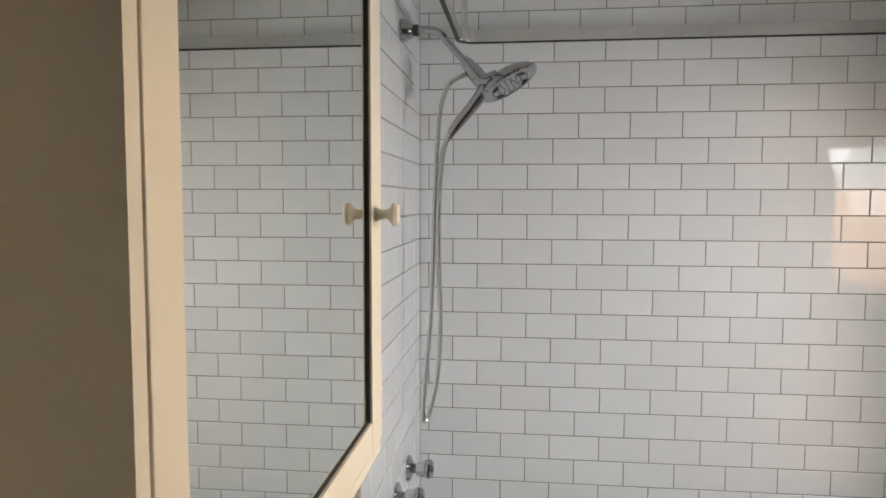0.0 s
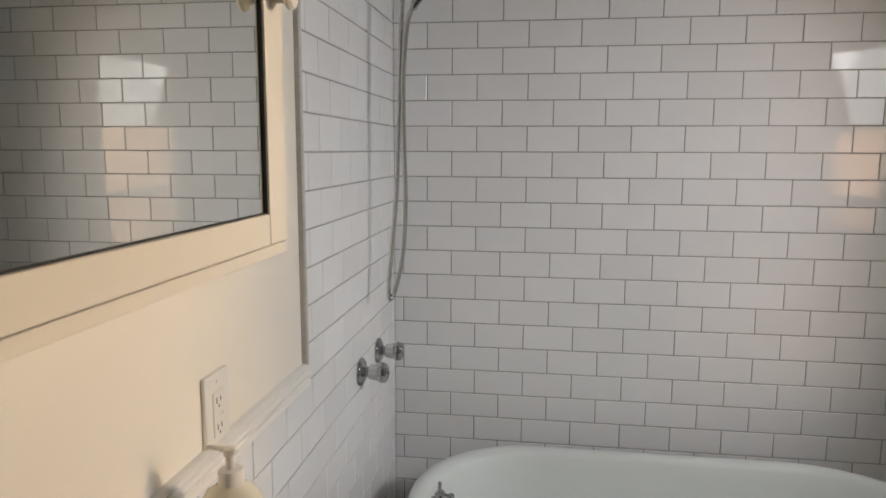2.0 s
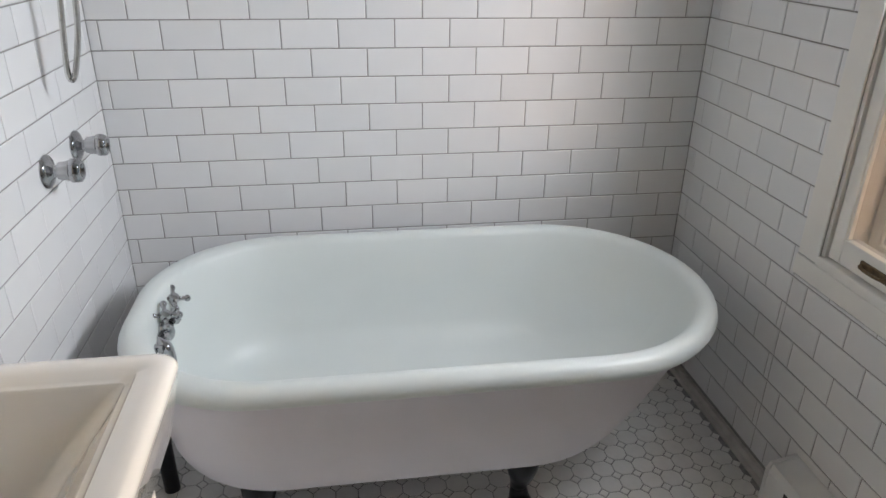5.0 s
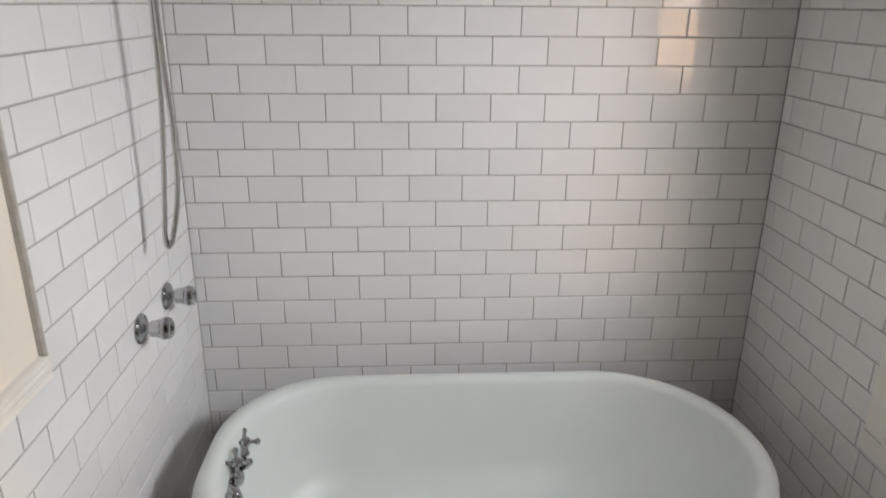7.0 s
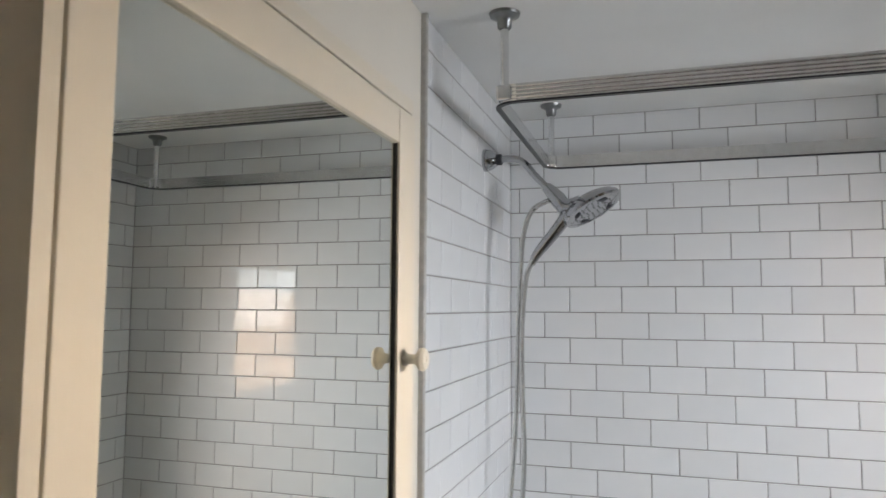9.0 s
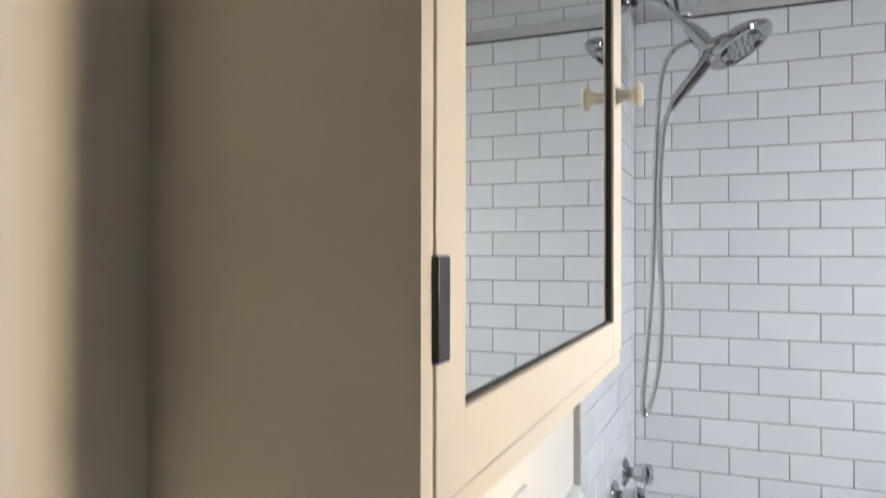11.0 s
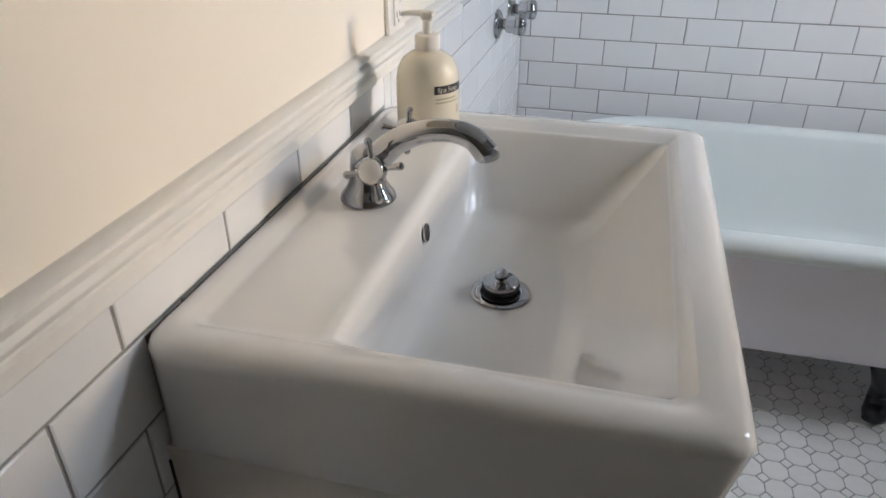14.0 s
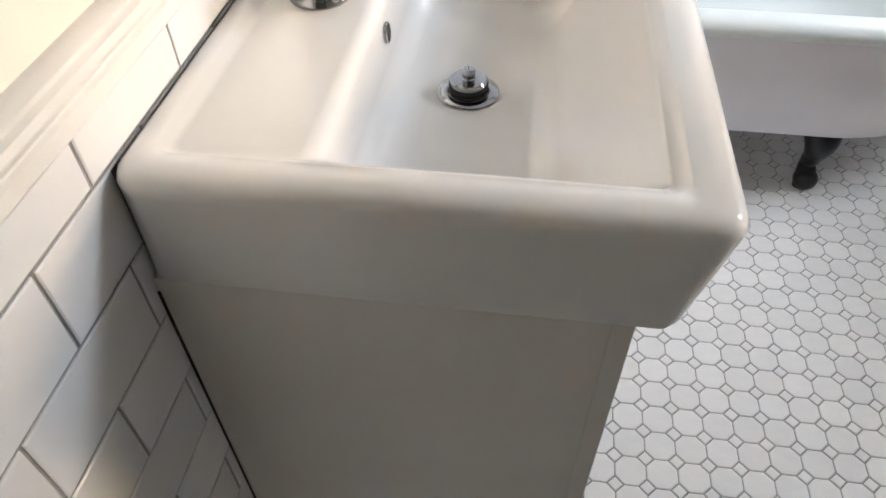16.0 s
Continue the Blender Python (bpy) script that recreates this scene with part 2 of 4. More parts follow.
floor = part("floor", box((-0.15, NEAR - 0.1, -0.12), (WIDE + 0.15, 0.15, -PROUD)), M_FLOOR_GROUT, None)
tagged(floor, "white octagon and dot tile floor with grey grout", "floor", kind="structure")
ceiling = part("ceiling", box((-0.15, NEAR - 0.1, HIGH), (WIDE + 0.15, 0.15, HIGH + 0.12)), M_CEILING)
tagged(ceiling, "plain white painted ceiling", "ceiling", kind="structure")
wall_back = part("wall_back", box((-0.15, PROUD, -0.12), (WIDE + 0.15, 0.15, HIGH)), M_GROUT)
tagged(wall_back, "white subway tile wall with grey grout behind the bath", "wall", kind="structure")
EDGE_Y = -0.852                            # where the full-height tiles end
RAIL_Z = 0.963
bm = box((-0.15, EDGE_Y, -0.12), (-PROUD, PROUD, HIGH))
box((-0.15, NEAR - 0.1, -0.12), (-PROUD, EDGE_Y, RAIL_Z), bm=bm)
wall_left = part("wall_left", bm, M_GROUT)
tagged(wall_left, "white subway tiled wall with grey grout", "wall", kind="structure")
plaster_left = part("wall_left_upper", box((-0.15, NEAR - 0.1, RAIL_Z), (-0.006, EDGE_Y, HIGH)), M_PLASTER)
tagged(plaster_left, "smooth cream painted plaster wall above the tiles", "wall", kind="structure")
RX = WIDE + PROUD
TILE_END_Y = -0.605
bm = box((RX, WIN_Y1, -0.12), (RX + 0.15, PROUD, HIGH))
box((RX, NEAR - 0.1, -0.12), (RX + 0.15, WIN_Y0, HIGH), bm=bm)
box((RX, WIN_Y0, -0.12), (RX + 0.15, WIN_Y1, WIN_Z0), bm=bm)
box((RX, WIN_Y0, WIN_Z1), (RX + 0.15, WIN_Y1, HIGH), bm=bm)
wall_right = part("wall_right", bm, M_GROUT)
tagged(wall_right, "white subway tiled wall with a window", "wall", kind="structure")
plaster_right = part("wall_right_upper", box((RX - 0.006, NEAR, 0.62), (RX, WIN_Y0 - 0.07, HIGH)), M_PLASTER)
tagged(plaster_right, "cream painted plaster beside the window", "wall", kind="structure")
# Unseen wall that closes the room, darkened so less light bounces back.
wall_near = part("wall_near", box((-0.15, NEAR - 0.1, 0), (WIDE + 0.15, NEAR, HIGH)), M_NEAR)
tagged(wall_near, "unseen closing wall, toned dark brown to cut bounced light", "wall", kind="structure")

# moulded rail on top of the low tiles
rail_prof = [(0.0, 0.962), (0.006, 0.962), (0.009, 0.9655), (0.009, 0.977), (0.0055, 0.979), (0.0055, 0.982), (0.010, 0.985), (0.012, 0.990),
             (0.010, 0.9955), (0.0055, 0.998), (0.0055, 1.0005), (0.009, 1.002), (0.0095, 1.005), (0.006, 1.008), (-0.001, 1.009), (-0.006, 1.009), (-0.006, 0.962)]
rail = part("chair_rail_trim", prism(rail_prof, 1, NEAR, EDGE_Y), M_TRIM, None, smooth=True)
tagged(rail, "white moulded tile cap along the low tiles", "trim", kind="structure")
strip_prof = [(-0.006, EDGE_Y - 0.007), (0.004, EDGE_Y - 0.007), (0.007, EDGE_Y - 0.004), (0.007, EDGE_Y + 0.001), (0.004, EDGE_Y + 0.003), (-0.006, EDGE_Y + 0.003)]
strip = part("tile_edge_trim", prism(strip_prof, 2, 1.0, HIGH), M_STRIP, None, smooth=True)
tagged(strip, "narrow grey trim along the tile edge", "trim", kind="structure")
base_prof = [(WIDE - 0.026, 0.0), (WIDE - 0.026, 0.005), (WIDE - 0.022, 0.009), (WIDE - 0.015, 0.011), (WIDE - 0.013, 0.019), (WIDE - 0.010, 0.026), (WIDE, 0.028), (WIDE, 0.0)]
base = part("baseboard", prism(base_prof, 1, NEAR, -0.003), M_BASE, None, smooth=True)
tagged(base, "grey base strip along the tiled wall", "baseboard", kind="structure")

# ---- window ----
window = thing("window_1", "old white painted sash window with clear panes and a dark pull", "window", kind="structure")
y0, y1, z0, z1 = WIN_Y0, WIN_Y1, WIN_Z0, WIN_Z1
CX = WIDE - 0.004
part("casing", box((CX, y1 - 0.004, z0 - 0.02), (RX, TILE_END_Y, z1 + 0.07), 0.003), M_TRIM, window)
part("casing", box((CX, y0 - 0.066, z0 - 0.02), (RX, y0 + 0.004, z1 + 0.07), 0.003), M_TRIM, window)
part("casing", box((CX, y0 + 0.004, z1 - 0.004), (RX, y1 - 0.004, z1 + 0.07), 0.003), M_TRIM, window)
part("window_sill", box((CX - 0.001, y0 - 0.07, z0 - 0.075), (RX, TILE_END_Y + 0.004, z0 - 0.022), 0.004), M_TRIM, window)
part("stool", box((CX - 0.003, y0, z0 - 0.022), (RX + 0.12, y1, z0 + 0.002), 0.004), M_TRIM, window)
for ya, yb in ((y1 - 0.012, y1), (y0, y0 + 0.012)):
    part("jamb", box((RX + 0.002, ya, z0 + 0.002), (RX + 0.15, yb, z1), 0.002), M_TRIM, window)
part("head_jamb", box((RX + 0.002, y0 + 0.012, z1 - 0.014), (RX + 0.15, y1 - 0.012, z1), 0.002), M_TRIM, window)


def sash(name, xa, xb, ya, yb, za, zb, stile, bottom, top, mat):
    s = part(name, box((xa, yb - stile, za), (xb, yb, zb), 0.003), mat, window)
    part("stile", box((xa, ya, za), (xb, ya + stile, zb), 0.003), mat, s)
    part("rail", box((xa, ya + stile, za), (xb, yb - stile, za + bottom), 0.003), mat, s)
    part("rail", box((xa, ya + stile, zb - top), (xb, yb - stile, zb), 0.003), mat, s)
    xm = (xa + xb) / 2
    g = part("pane", box((xm - 0.002, ya + stile - 0.006, za + bottom - 0.006), (xm + 0.002, yb - stile + 0.006, zb - top + 0.006)), M_GLASS, s)
    g.visible_shadow = False
    for yy in (yb - stile, ya + stile):
        part("glazing_bead", box((xa + 0.004, yy - 0.006, za + bottom), (xm - 0.003, yy + 0.006, zb - top), 0.002), M_EXT_TRIM, s)
    return s


inner = sash("lower_sash", RX + 0.010, RX + 0.045, y0 + 0.014, y1 - 0.014, z0 + 0.004, 1.24, 0.036, 0.060, 0.035, M_TRIM)
sash("upper_sash", RX + 0.052, RX + 0.085, y0 + 0.014, y1 - 0.014, 1.205, z1 - 0.016, 0.045, 0.035, 0.05, M_TRIM)
sash("storm_sash", RX + 0.105, RX + 0.128, y0 + 0.014, y1 - 0.014, z0 + 0.004, 1.24, 0.030, 0.04, 0.03, M_EXT_TRIM)
pull = part("pull", box((RX + 0.004, -0.872, 0.689), (RX + 0.0105, -0.788, 0.709), 0.002), M_BRONZE, inner, "antique bronze recessed pull")
part("grip", tube([(RX + 0.006, -0.866, 0.700), (RX - 0.004, -0.860, 0.698), (RX - 0.006, -0.83, 0.697), (RX - 0.004, -0.80, 0.698), (RX + 0.006, -0.794, 0.700)], 0.0035, 8, 4), M_BRONZE, inner, smooth=True)

# ---- bath ----
tub = thing("bathtub", "white roll-top clawfoot bath with pale grey outside and black iron feet", "bathtub", at=(0.83, -0.505, 0))


def outline(x0, x1, ya, yb, rl, rr, n=12):
    pts = []
    for cx, cy, r, a0 in ((x1 - rr, yb - rr, rr, 0), (x0 + rl, yb - rl, rl, 90), (x0 + rl, ya + rl, rl, 180), (x1 - rr, ya + rr, rr, 270)):
        for i in range(n + 1):
            a = radians(a0 + 90 * i / n)
            pts.append((cx + r * math.cos(a), cy + r * math.sin(a)))
    return pts


TX0, TX1, TYA, TYB, RIM = 0.134, 1.532, -0.885, -0.132, 0.556


def tub_rings(bm, levels):
    """levels: height and how far in from the rim's outside at the tap end, the sloping end and the sides."""
    rings = []
    for z, il, ir, s in levels:
        half = (TYB - TYA) / 2 - s
        pts = outline(TX0 + il, TX1 - ir, TYA + s, TYB - s, max(0.02, min(half * 0.99, 0.31 - 0.4 * s)), half * 0.985)
        rings.append([bm.verts.new((x - 0.83, y + 0.505, z)) for x, y in pts])
    skin(bm, rings)
    return rings


R = 0.027
lev = [(RIM - R + R * math.sin(radians(a)), R - R * math.cos(radians(a)), R - R * math.cos(radians(a)), R - R * math.cos(radians(a))) for a in range(-70, 181, 18)]
lev += [(0.505, 0.060, 0.064, 0.060), (0.46, 0.066, 0.085, 0.068), (0.38, 0.075, 0.125, 0.082), (0.30, 0.092, 0.19, 0.105),
        (0.255, 0.12, 0.26, 0.14), (0.232, 0.17, 0.34, 0.19), (0.224, 0.24, 0.43, 0.26)]
bm = bmesh.new()
rings = tub_rings(bm, lev)
bm.faces.new(rings[-1])
part("basin", bm, M_ENAMEL, tub, "glossy white enamel rim and inside", smooth=True)
bm = bmesh.new()
rings = tub_rings(bm, [(0.515, 0.045, 0.045, 0.045), (0.50, 0.042, 0.042, 0.042), (0.47, 0.046, 0.060, 0.050), (0.41, 0.048, 0.090, 0.054), (0.32, 0.054, 0.145, 0.060),
                       (0.262, 0.062, 0.190, 0.070), (0.238, 0.070, 0.215, 0.080), (0.222, 0.086, 0.245, 0.098), (0.212, 0.110, 0.285, 0.126), (0.207, 0.17, 0.35, 0.19)])
bm.faces.new(rings[-1])
part("shell", bm, M_TUB_PAINT, tub, "pale grey painted outside", smooth=True)


def tub_leg(x, y, out):
    """out: which way the foot points along y."""
    p = [(x, y + out * -0.035, 0.200), (x, y + out * -0.014, 0.178), (x, y + out * 0.012, 0.145), (x, y + out * 0.004, 0.098),
         (x, y + out * -0.008, 0.062), (x, y + out * 0.006, 0.032), (x, y + out * 0.014, 0.0)]
    p = [(a - 0.83, b + 0.505, c) for a, b, c in p]
    bm = tube(p, [0.046, 0.050, 0.042, 0.026, 0.021, 0.027, 0.024], 14, 5, squash=1.0)
    ball((x - 0.83, y + 0.505 + out * 0.016, 0.028), 0.031, bm, 16, (1.0, 1.12, 0.91))
    part("leg", bm, M_IRON, tub, "black iron ball foot", smooth=True)


for lx, ly, lo in ((1.038, -0.685, -1), (0.405, -0.685, -1), (1.038, -0.325, 1), (0.405, -0.325, 1)):
    tub_leg(lx, ly, lo)


def cross_handle(name, parent, at, axis, arm=0.024, thick=0.0048, cap=None, spin=45, cap_r=0.010):
    """A four-armed tap handle with round tips, standing along axis."""
    q = Vector((0, 0, 1)).rotation_difference(Vector(axis).normalized())
    at = Vector(at)
    bm = lathe([(0, -0.022), (0.007, -0.022), (0.008, -0.010), (0.011, -0.004), (0.012, 0.004), (0.009, 0.009), (0, 0.011)] if cap is None else
               [(0, -0.022), (0.007, -0.022), (0.008, -0.010), (0.0125, -0.006), (0.0145, -0.001), (0.0145, 0.006), (0.013, 0.0085), (0, 0.009)], at, axis, 24)
    for i in range(4):
        a = radians(spin + 90 * i)
        d = q @ Vector((math.cos(a), math.sin(a), 0))
        tube([at + d * 0.006, at + d * arm * 0.6, at + d * arm], [thick, thick * 0.8, thick * 1.15], 10, 4, bm)
        ball(at + d * arm, thick * 1.35, bm, 10)
    h = part(name, bm, M_CHROME, parent, smooth=True)
    if cap:
        part("cap", lathe([(cap_r + 0.002, 0.004), (cap_r + 0.002, 0.010), (cap_r, 0.0115), (0, 0.013)], at, axis, 24), cap, h, "white porcelain disc", smooth=True)
    return h


bf = thing("bath_tap", "chrome two-handled bath tap on the bath end", "tap", at=(0.163, -0.505, 0.466))
bf.scale = (1.18, 1.18, 1.18)
bm = tube([(0.018, 0.085, -0.005), (0.028, 0.04, 0.004), (0.030, 0.0, 0.006), (0.028, -0.04, 0.004), (0.018, -0.085, -0.005)], [0.012, 0.016, 0.020, 0.016, 0.012], 14, 6)
for dy in (0.085, -0.085):
    lathe([(0.024, 0), (0.024, 0.006), (0.013, 0.010), (0.011, 0.024), (0, 0.024)], (0.004, dy, -0.006), (1, 0, 0.15), 20, bm)
    lathe([(0.013, 0), (0.014, 0.012), (0.010, 0.022), (0.008, 0.03), (0, 0.03)], (0.020, dy, 0.0), (0.35, 0, 1), 18, bm)
ball((0.030, 0, 0.008), 0.024, bm, 16)
part("body", bm, M_CHROME, bf, smooth=True)
part("spout", tube([(0.028, -0.034, 0.008), (0.042, -0.046, 0.004), (0.048, -0.052, -0.014), (0.048, -0.055, -0.040)], [0.015, 0.014, 0.0135, 0.0145], 14, 6), M_CHROME, bf, smooth=True)
for hy, hz in ((0.085, 0.040), (0.004, 0.046)):
    part("stem", tube([(0.028, hy + 0.006, hz - 0.034), (0.034, hy + 0.002, hz - 0.016), (0.040, hy - 0.004, hz)], [0.011, 0.009, 0.007], 14, 4), M_CHROME, bf, smooth=True)
    cross_handle("handle", bf, (0.040, hy - 0.004, hz), (0.40, -0.40, 0.85), 0.027, 0.0056, None, 20)
part("nut", lathe([(0.012, 0), (0.015, 0.004), (0.015, 0.014), (0.010, 0.018), (0, 0.018)], (0.042, 0.025, 0.018), (0.6, 0.2, 0.7), 6), M_CHROME, bf)

pipes = thing("bath_pipes", "chrome supply pipes between bath end and wall", "pipe", at=(0.1, -0.62, 0))
for dy in (0.20, 0.03):
    part("supply_pipe", tube([(0.118, dy + 0.0, 0.484), (0.075, dy, 0.48), (0.03, dy, 0.455), (0.012, dy, 0.40), (0.010, dy, 0.2), (0.010, dy, 0.0)], 0.009, 12, 6), M_CHROME, pipes, smooth=True)
    part("floor_flange", lathe([(0.024, 0), (0.024, 0.004), (0.012, 0.010), (0, 0.010)], (0.010, dy, 0.0)), M_CHROME, pipes, smooth=True)
part("waste_pipe", tube([(0.20, 0.115, 0.26), (0.07, 0.115, 0.24), (0.052, 0.115, 0.20), (0.052, 0.115, 0.0)], 0.020, 14, 6), M_IRON, pipes, "black waste pipe", smooth=True)
part("union", lathe([(0.013, 0), (0.017, 0.004), (0.017, 0.020), (0.013, 0.024), (0, 0.024)], (0.078, 0.03, 0.480), (1, 0, 0.1), 6), M_CHROME, pipes)


def valve(y, z):
    v = thing("shower_valve", "chrome valve with a clear fluted knob on tiles", "valve", "shower valves", at=(0, y, z))
    part("escutcheon", lathe([(0.036, 0), (0.037, 0.003), (0.034, 0.009), (0.026, 0.013), (0.018, 0.016), (0.014, 0.020), (0.013, 0.032), (0, 0.032)], (0, 0, 0), (1, 0, 0), 32), M_CHROME, v, smooth=True)
    k = part("knob", lathe([(0.013, 0.026), (0.019, 0.027), (0.021, 0.033), (0.0215, 0.042), (0.024, 0.050), (0.0245, 0.056)], (0, 0, 0), (1, 0, 0), 48, flute=(8, 0.10, 0, 4)), M_ACRYLIC, v, "frosted fluted acrylic knob", smooth=True)
    part("ring", lathe([(0.0245, 0.052), (0.0275, 0.055), (0.028, 0.062), (0.0255, 0.071), (0.020, 0.075), (0.014, 0.0745), (0.011, 0.069), (0, 0.068)], (0, 0, 0), (1, 0, 0), 48, flute=(8, 0.08, 0, 3)), M_CHROME, k, "chrome end ring", smooth=True)
    part("screw", lathe([(0.006, 0.067), (0.006, 0.070), (0, 0.071)], (0, 0, 0), (1, 0, 0), 12), M_BRONZE, k)


valve(-0.441, 0.858)
valve(-0.247, 0.859)

# ---- shower ----
SY = -0.352
sh = thing("shower", "chrome shower head with hand spray and long metal hose", "shower", at=(0, SY, 2.07))
O = Vector((0, SY, 2.07))
loc = lambda *p: Vector(p) - O
part("flange", lathe([(0.030, 0), (0.031, 0.004), (0.026, 0.022), (0.018, 0.034), (0.014, 0.036), (0, 0.036)], loc(0, SY, 2.07), (1, 0, 0), 28), M_CHROME, sh, smooth=True)
part("collar", lathe([(0.014, 0.034), (0.015, 0.038), (0.015, 0.048), (0.012, 0.050), (0, 0.05)], loc(0, SY, 2.07), (1, 0, 0), 20), M_NOZZLE, sh, "black rubber collar", smooth=True)
part("arm", tube([loc(0.03, SY, 2.07), loc(0.075, SY, 2.071), (loc(0.105, SY, 2.060)), loc(0.14, SY, 2.02), loc(0.175, SY, 1.982)], 0.0095, 14, 6), M_CHROME, sh, smooth=True)
part("diverter", tube([loc(0.166, SY, 1.992), loc(0.182, SY, 1.975), loc(0.198, SY, 1.955), loc(0.215, SY, 1.932)], [0.013, 0.018, 0.022, 0.020], 16, 5), M_CHROME, sh, smooth=True)
face = Vector((0.50, -0.14, -0.855)).normalized()
hc = loc(0.283, SY, 1.932)
head = part("head", lathe([(0, -0.030), (0.024, -0.031), (0.048, -0.026), (0.070, -0.015), (0.081, -0.003), (0.082, 0.004), (0.078, 0.009), (0.066, 0.011), (0.064, 0.009), (0, 0.010)], hc, face, 40), M_CHROME, sh, smooth=True)
qf = Vector((0, 0, 1)).rotation_difference(face)
bm = bmesh.new()
for rr, cnt in ((0.018, 8), (0.034, 14), (0.050, 20)):
    for i in range(cnt):
        a = 2 * math.pi * i / cnt
        lathe([(0.0024, 0), (0.002, 0.003), (0, 0.0035)], hc + qf @ Vector((rr * math.cos(a), rr * math.sin(a), 0.0095)), face, 6, bm)
part("nozzles", bm, M_GALV, head, "grey rubber nozzles")
for i in range(4):
    a = radians(20 + 90 * i)
    c = hc + qf @ Vector((0.052 * math.cos(a), 0.052 * math.sin(a), 0.010))
    t = qf @ Vector((-math.sin(a), math.cos(a), 0))
    part("slot", tube([c - t * 0.013, c, c + t * 0.013], [0.002, 0.005, 0.002], 8, 3), M_NOZZLE, head, "dark spray slot", smooth=True)
part("neck", tube([loc(0.205, SY, 1.945), loc(0.225, SY, 1.935), loc(0.255, SY, 1.938)], [0.020, 0.022, 0.028], 16, 4), M_CHROME, sh, smooth=True)
part("hand_spray", tube([loc(0.224, SY - 0.004, 1.917), loc(0.207, SY - 0.006, 1.893), loc(0.186, SY - 0.007, 1.866), loc(0.163, SY - 0.007, 1.839), loc(0.142, SY - 0.007, 1.813), loc(0.131, SY - 0.007, 1.795)],
                        [0.020, 0.0165, 0.0155, 0.0145, 0.0125, 0.009], 18, 6), M_CHROME, sh, "chrome hand spray handle", smooth=True)
part("hose_nut", lathe([(0.0095, 0), (0.0105, 0.002), (0.0105, 0.012), (0.009, 0.014), (0, 0.014)], loc(0.134, SY - 0.007, 1.800), (-0.45, 0, -0.85), 8), M_STEEL, sh)


def ribbed(pts, r, pitch=0.004):
    path = smooth_path(pts, 40)
    d = [0.0]
    for a, b in zip(path, path[1:]):
        d.append(d[-1] + (b - a).length)
    n = int(d[-1] / pitch * 2)
    even = [Vector([float(np.interp(d[-1] * i / n, d, [p[k] for p in path])) for k in range(3)]) for i in range(n + 1)]
    bm = bmesh.new()
    tang = [(even[min(i + 1, n)] - even[max(i - 1, 0)]).normalized() for i in range(n + 1)]
    side = tang[0].orthogonal().normalized()
    rings = []
    for i, (p, t) in enumerate(zip(even, tang)):
        side = (side - t * side.dot(t)).normalized()
        up = t.cross(side)
        rr = r if i % 2 else r * 0.86
        rings.append([bm.verts.new(p + (side * math.cos(a) + up * math.sin(a)) * rr) for a in [math.pi * s / 4 for s in range(8)]])
    skin(bm, rings)
    return bm


hose = ribbed([loc(0.131, SY - 0.007, 1.797), loc(0.114, SY - 0.008, 1.750), loc(0.103, SY - 0.008, 1.62), loc(0.104, SY - 0.009, 1.45), loc(0.108, SY - 0.010, 1.30), loc(0.100, SY - 0.012, 1.16),
               loc(0.080, SY - 0.016, 1.065), loc(0.068, SY - 0.020, 1.040), loc(0.062, SY - 0.018, 1.062), loc(0.068, SY - 0.006, 1.16), loc(0.079, SY + 0.004, 1.30), loc(0.086, SY + 0.008, 1.45),
               loc(0.090, SY + 0.010, 1.62), loc(0.097, SY + 0.010, 1.78), loc(0.106, SY + 0.008, 1.872), loc(0.130, SY + 0.005, 1.932), loc(0.185, SY + 0.002, 1.960)], 0.0072)
part("hose", hose, M_STEEL, sh, "ribbed steel hose", smooth=True)

# curtain rail hung from the ceiling
cr = thing("curtain_rail", "oblong polished metal curtain rail hung from the ceiling", "curtain rail", at=(0.83, -0.45, 2.09))
A0, A1, B0, B1, RZ = 0.135, 1.53, -0.815, -0.128, 2.085
pts = outline(A0, A1, B0, B1, 0.045, 0.045, 5)
bm = bmesh.new()
sec = [(-0.004, 0.0), (0.004, 0.0), (0.004, 0.003), (0.0025, 0.0045), (0.004, 0.006), (0.004, 0.009), (0.0025, 0.0105), (0.004, 0.012), (0.004, 0.0155), (0.0025, 0.017), (0.004, 0.0185), (0.004, 0.022), (0.0025, 0.0235), (0.004, 0.025), (0.004, 0.029), (-0.004, 0.029)]
cen = Vector(((A0 + A1) / 2, (B0 + B1) / 2))
rings = []
for i, (x, y) in enumerate(pts):
    a, b = Vector(pts[i - 1]), Vector(pts[(i + 1) % len(pts)])
    t = (b - a).normalized()
    nrm = Vector((t.y, -t.x))
    rings.append([bm.verts.new((x + nrm.x * u - 0.83, y + nrm.y * u + 0.45, RZ + w * 1.2 - 2.09)) for u, w in sec])
skin(bm, rings + [rings[0]])
part("rail", bm, M_ALU, cr)
bm = bmesh.new()
bl = [(-0.0055, -0.0035), (0.0055, -0.0035), (0.0055, 0.0), (-0.0055, 0.0)]
rings = []
for i, (x, y) in enumerate(pts):
    a, b = Vector(pts[i - 1]), Vector(pts[(i + 1) % len(pts)])
    t = (b - a).normalized()
    rings.append([bm.verts.new((x + t.y * u - 0.83, y - t.x * u + 0.45, RZ + w - 2.09)) for u, w in bl])
skin(bm, rings + [rings[0]])
part("track", bm, M_BLACK, cr, "dark curtain track under the rail")
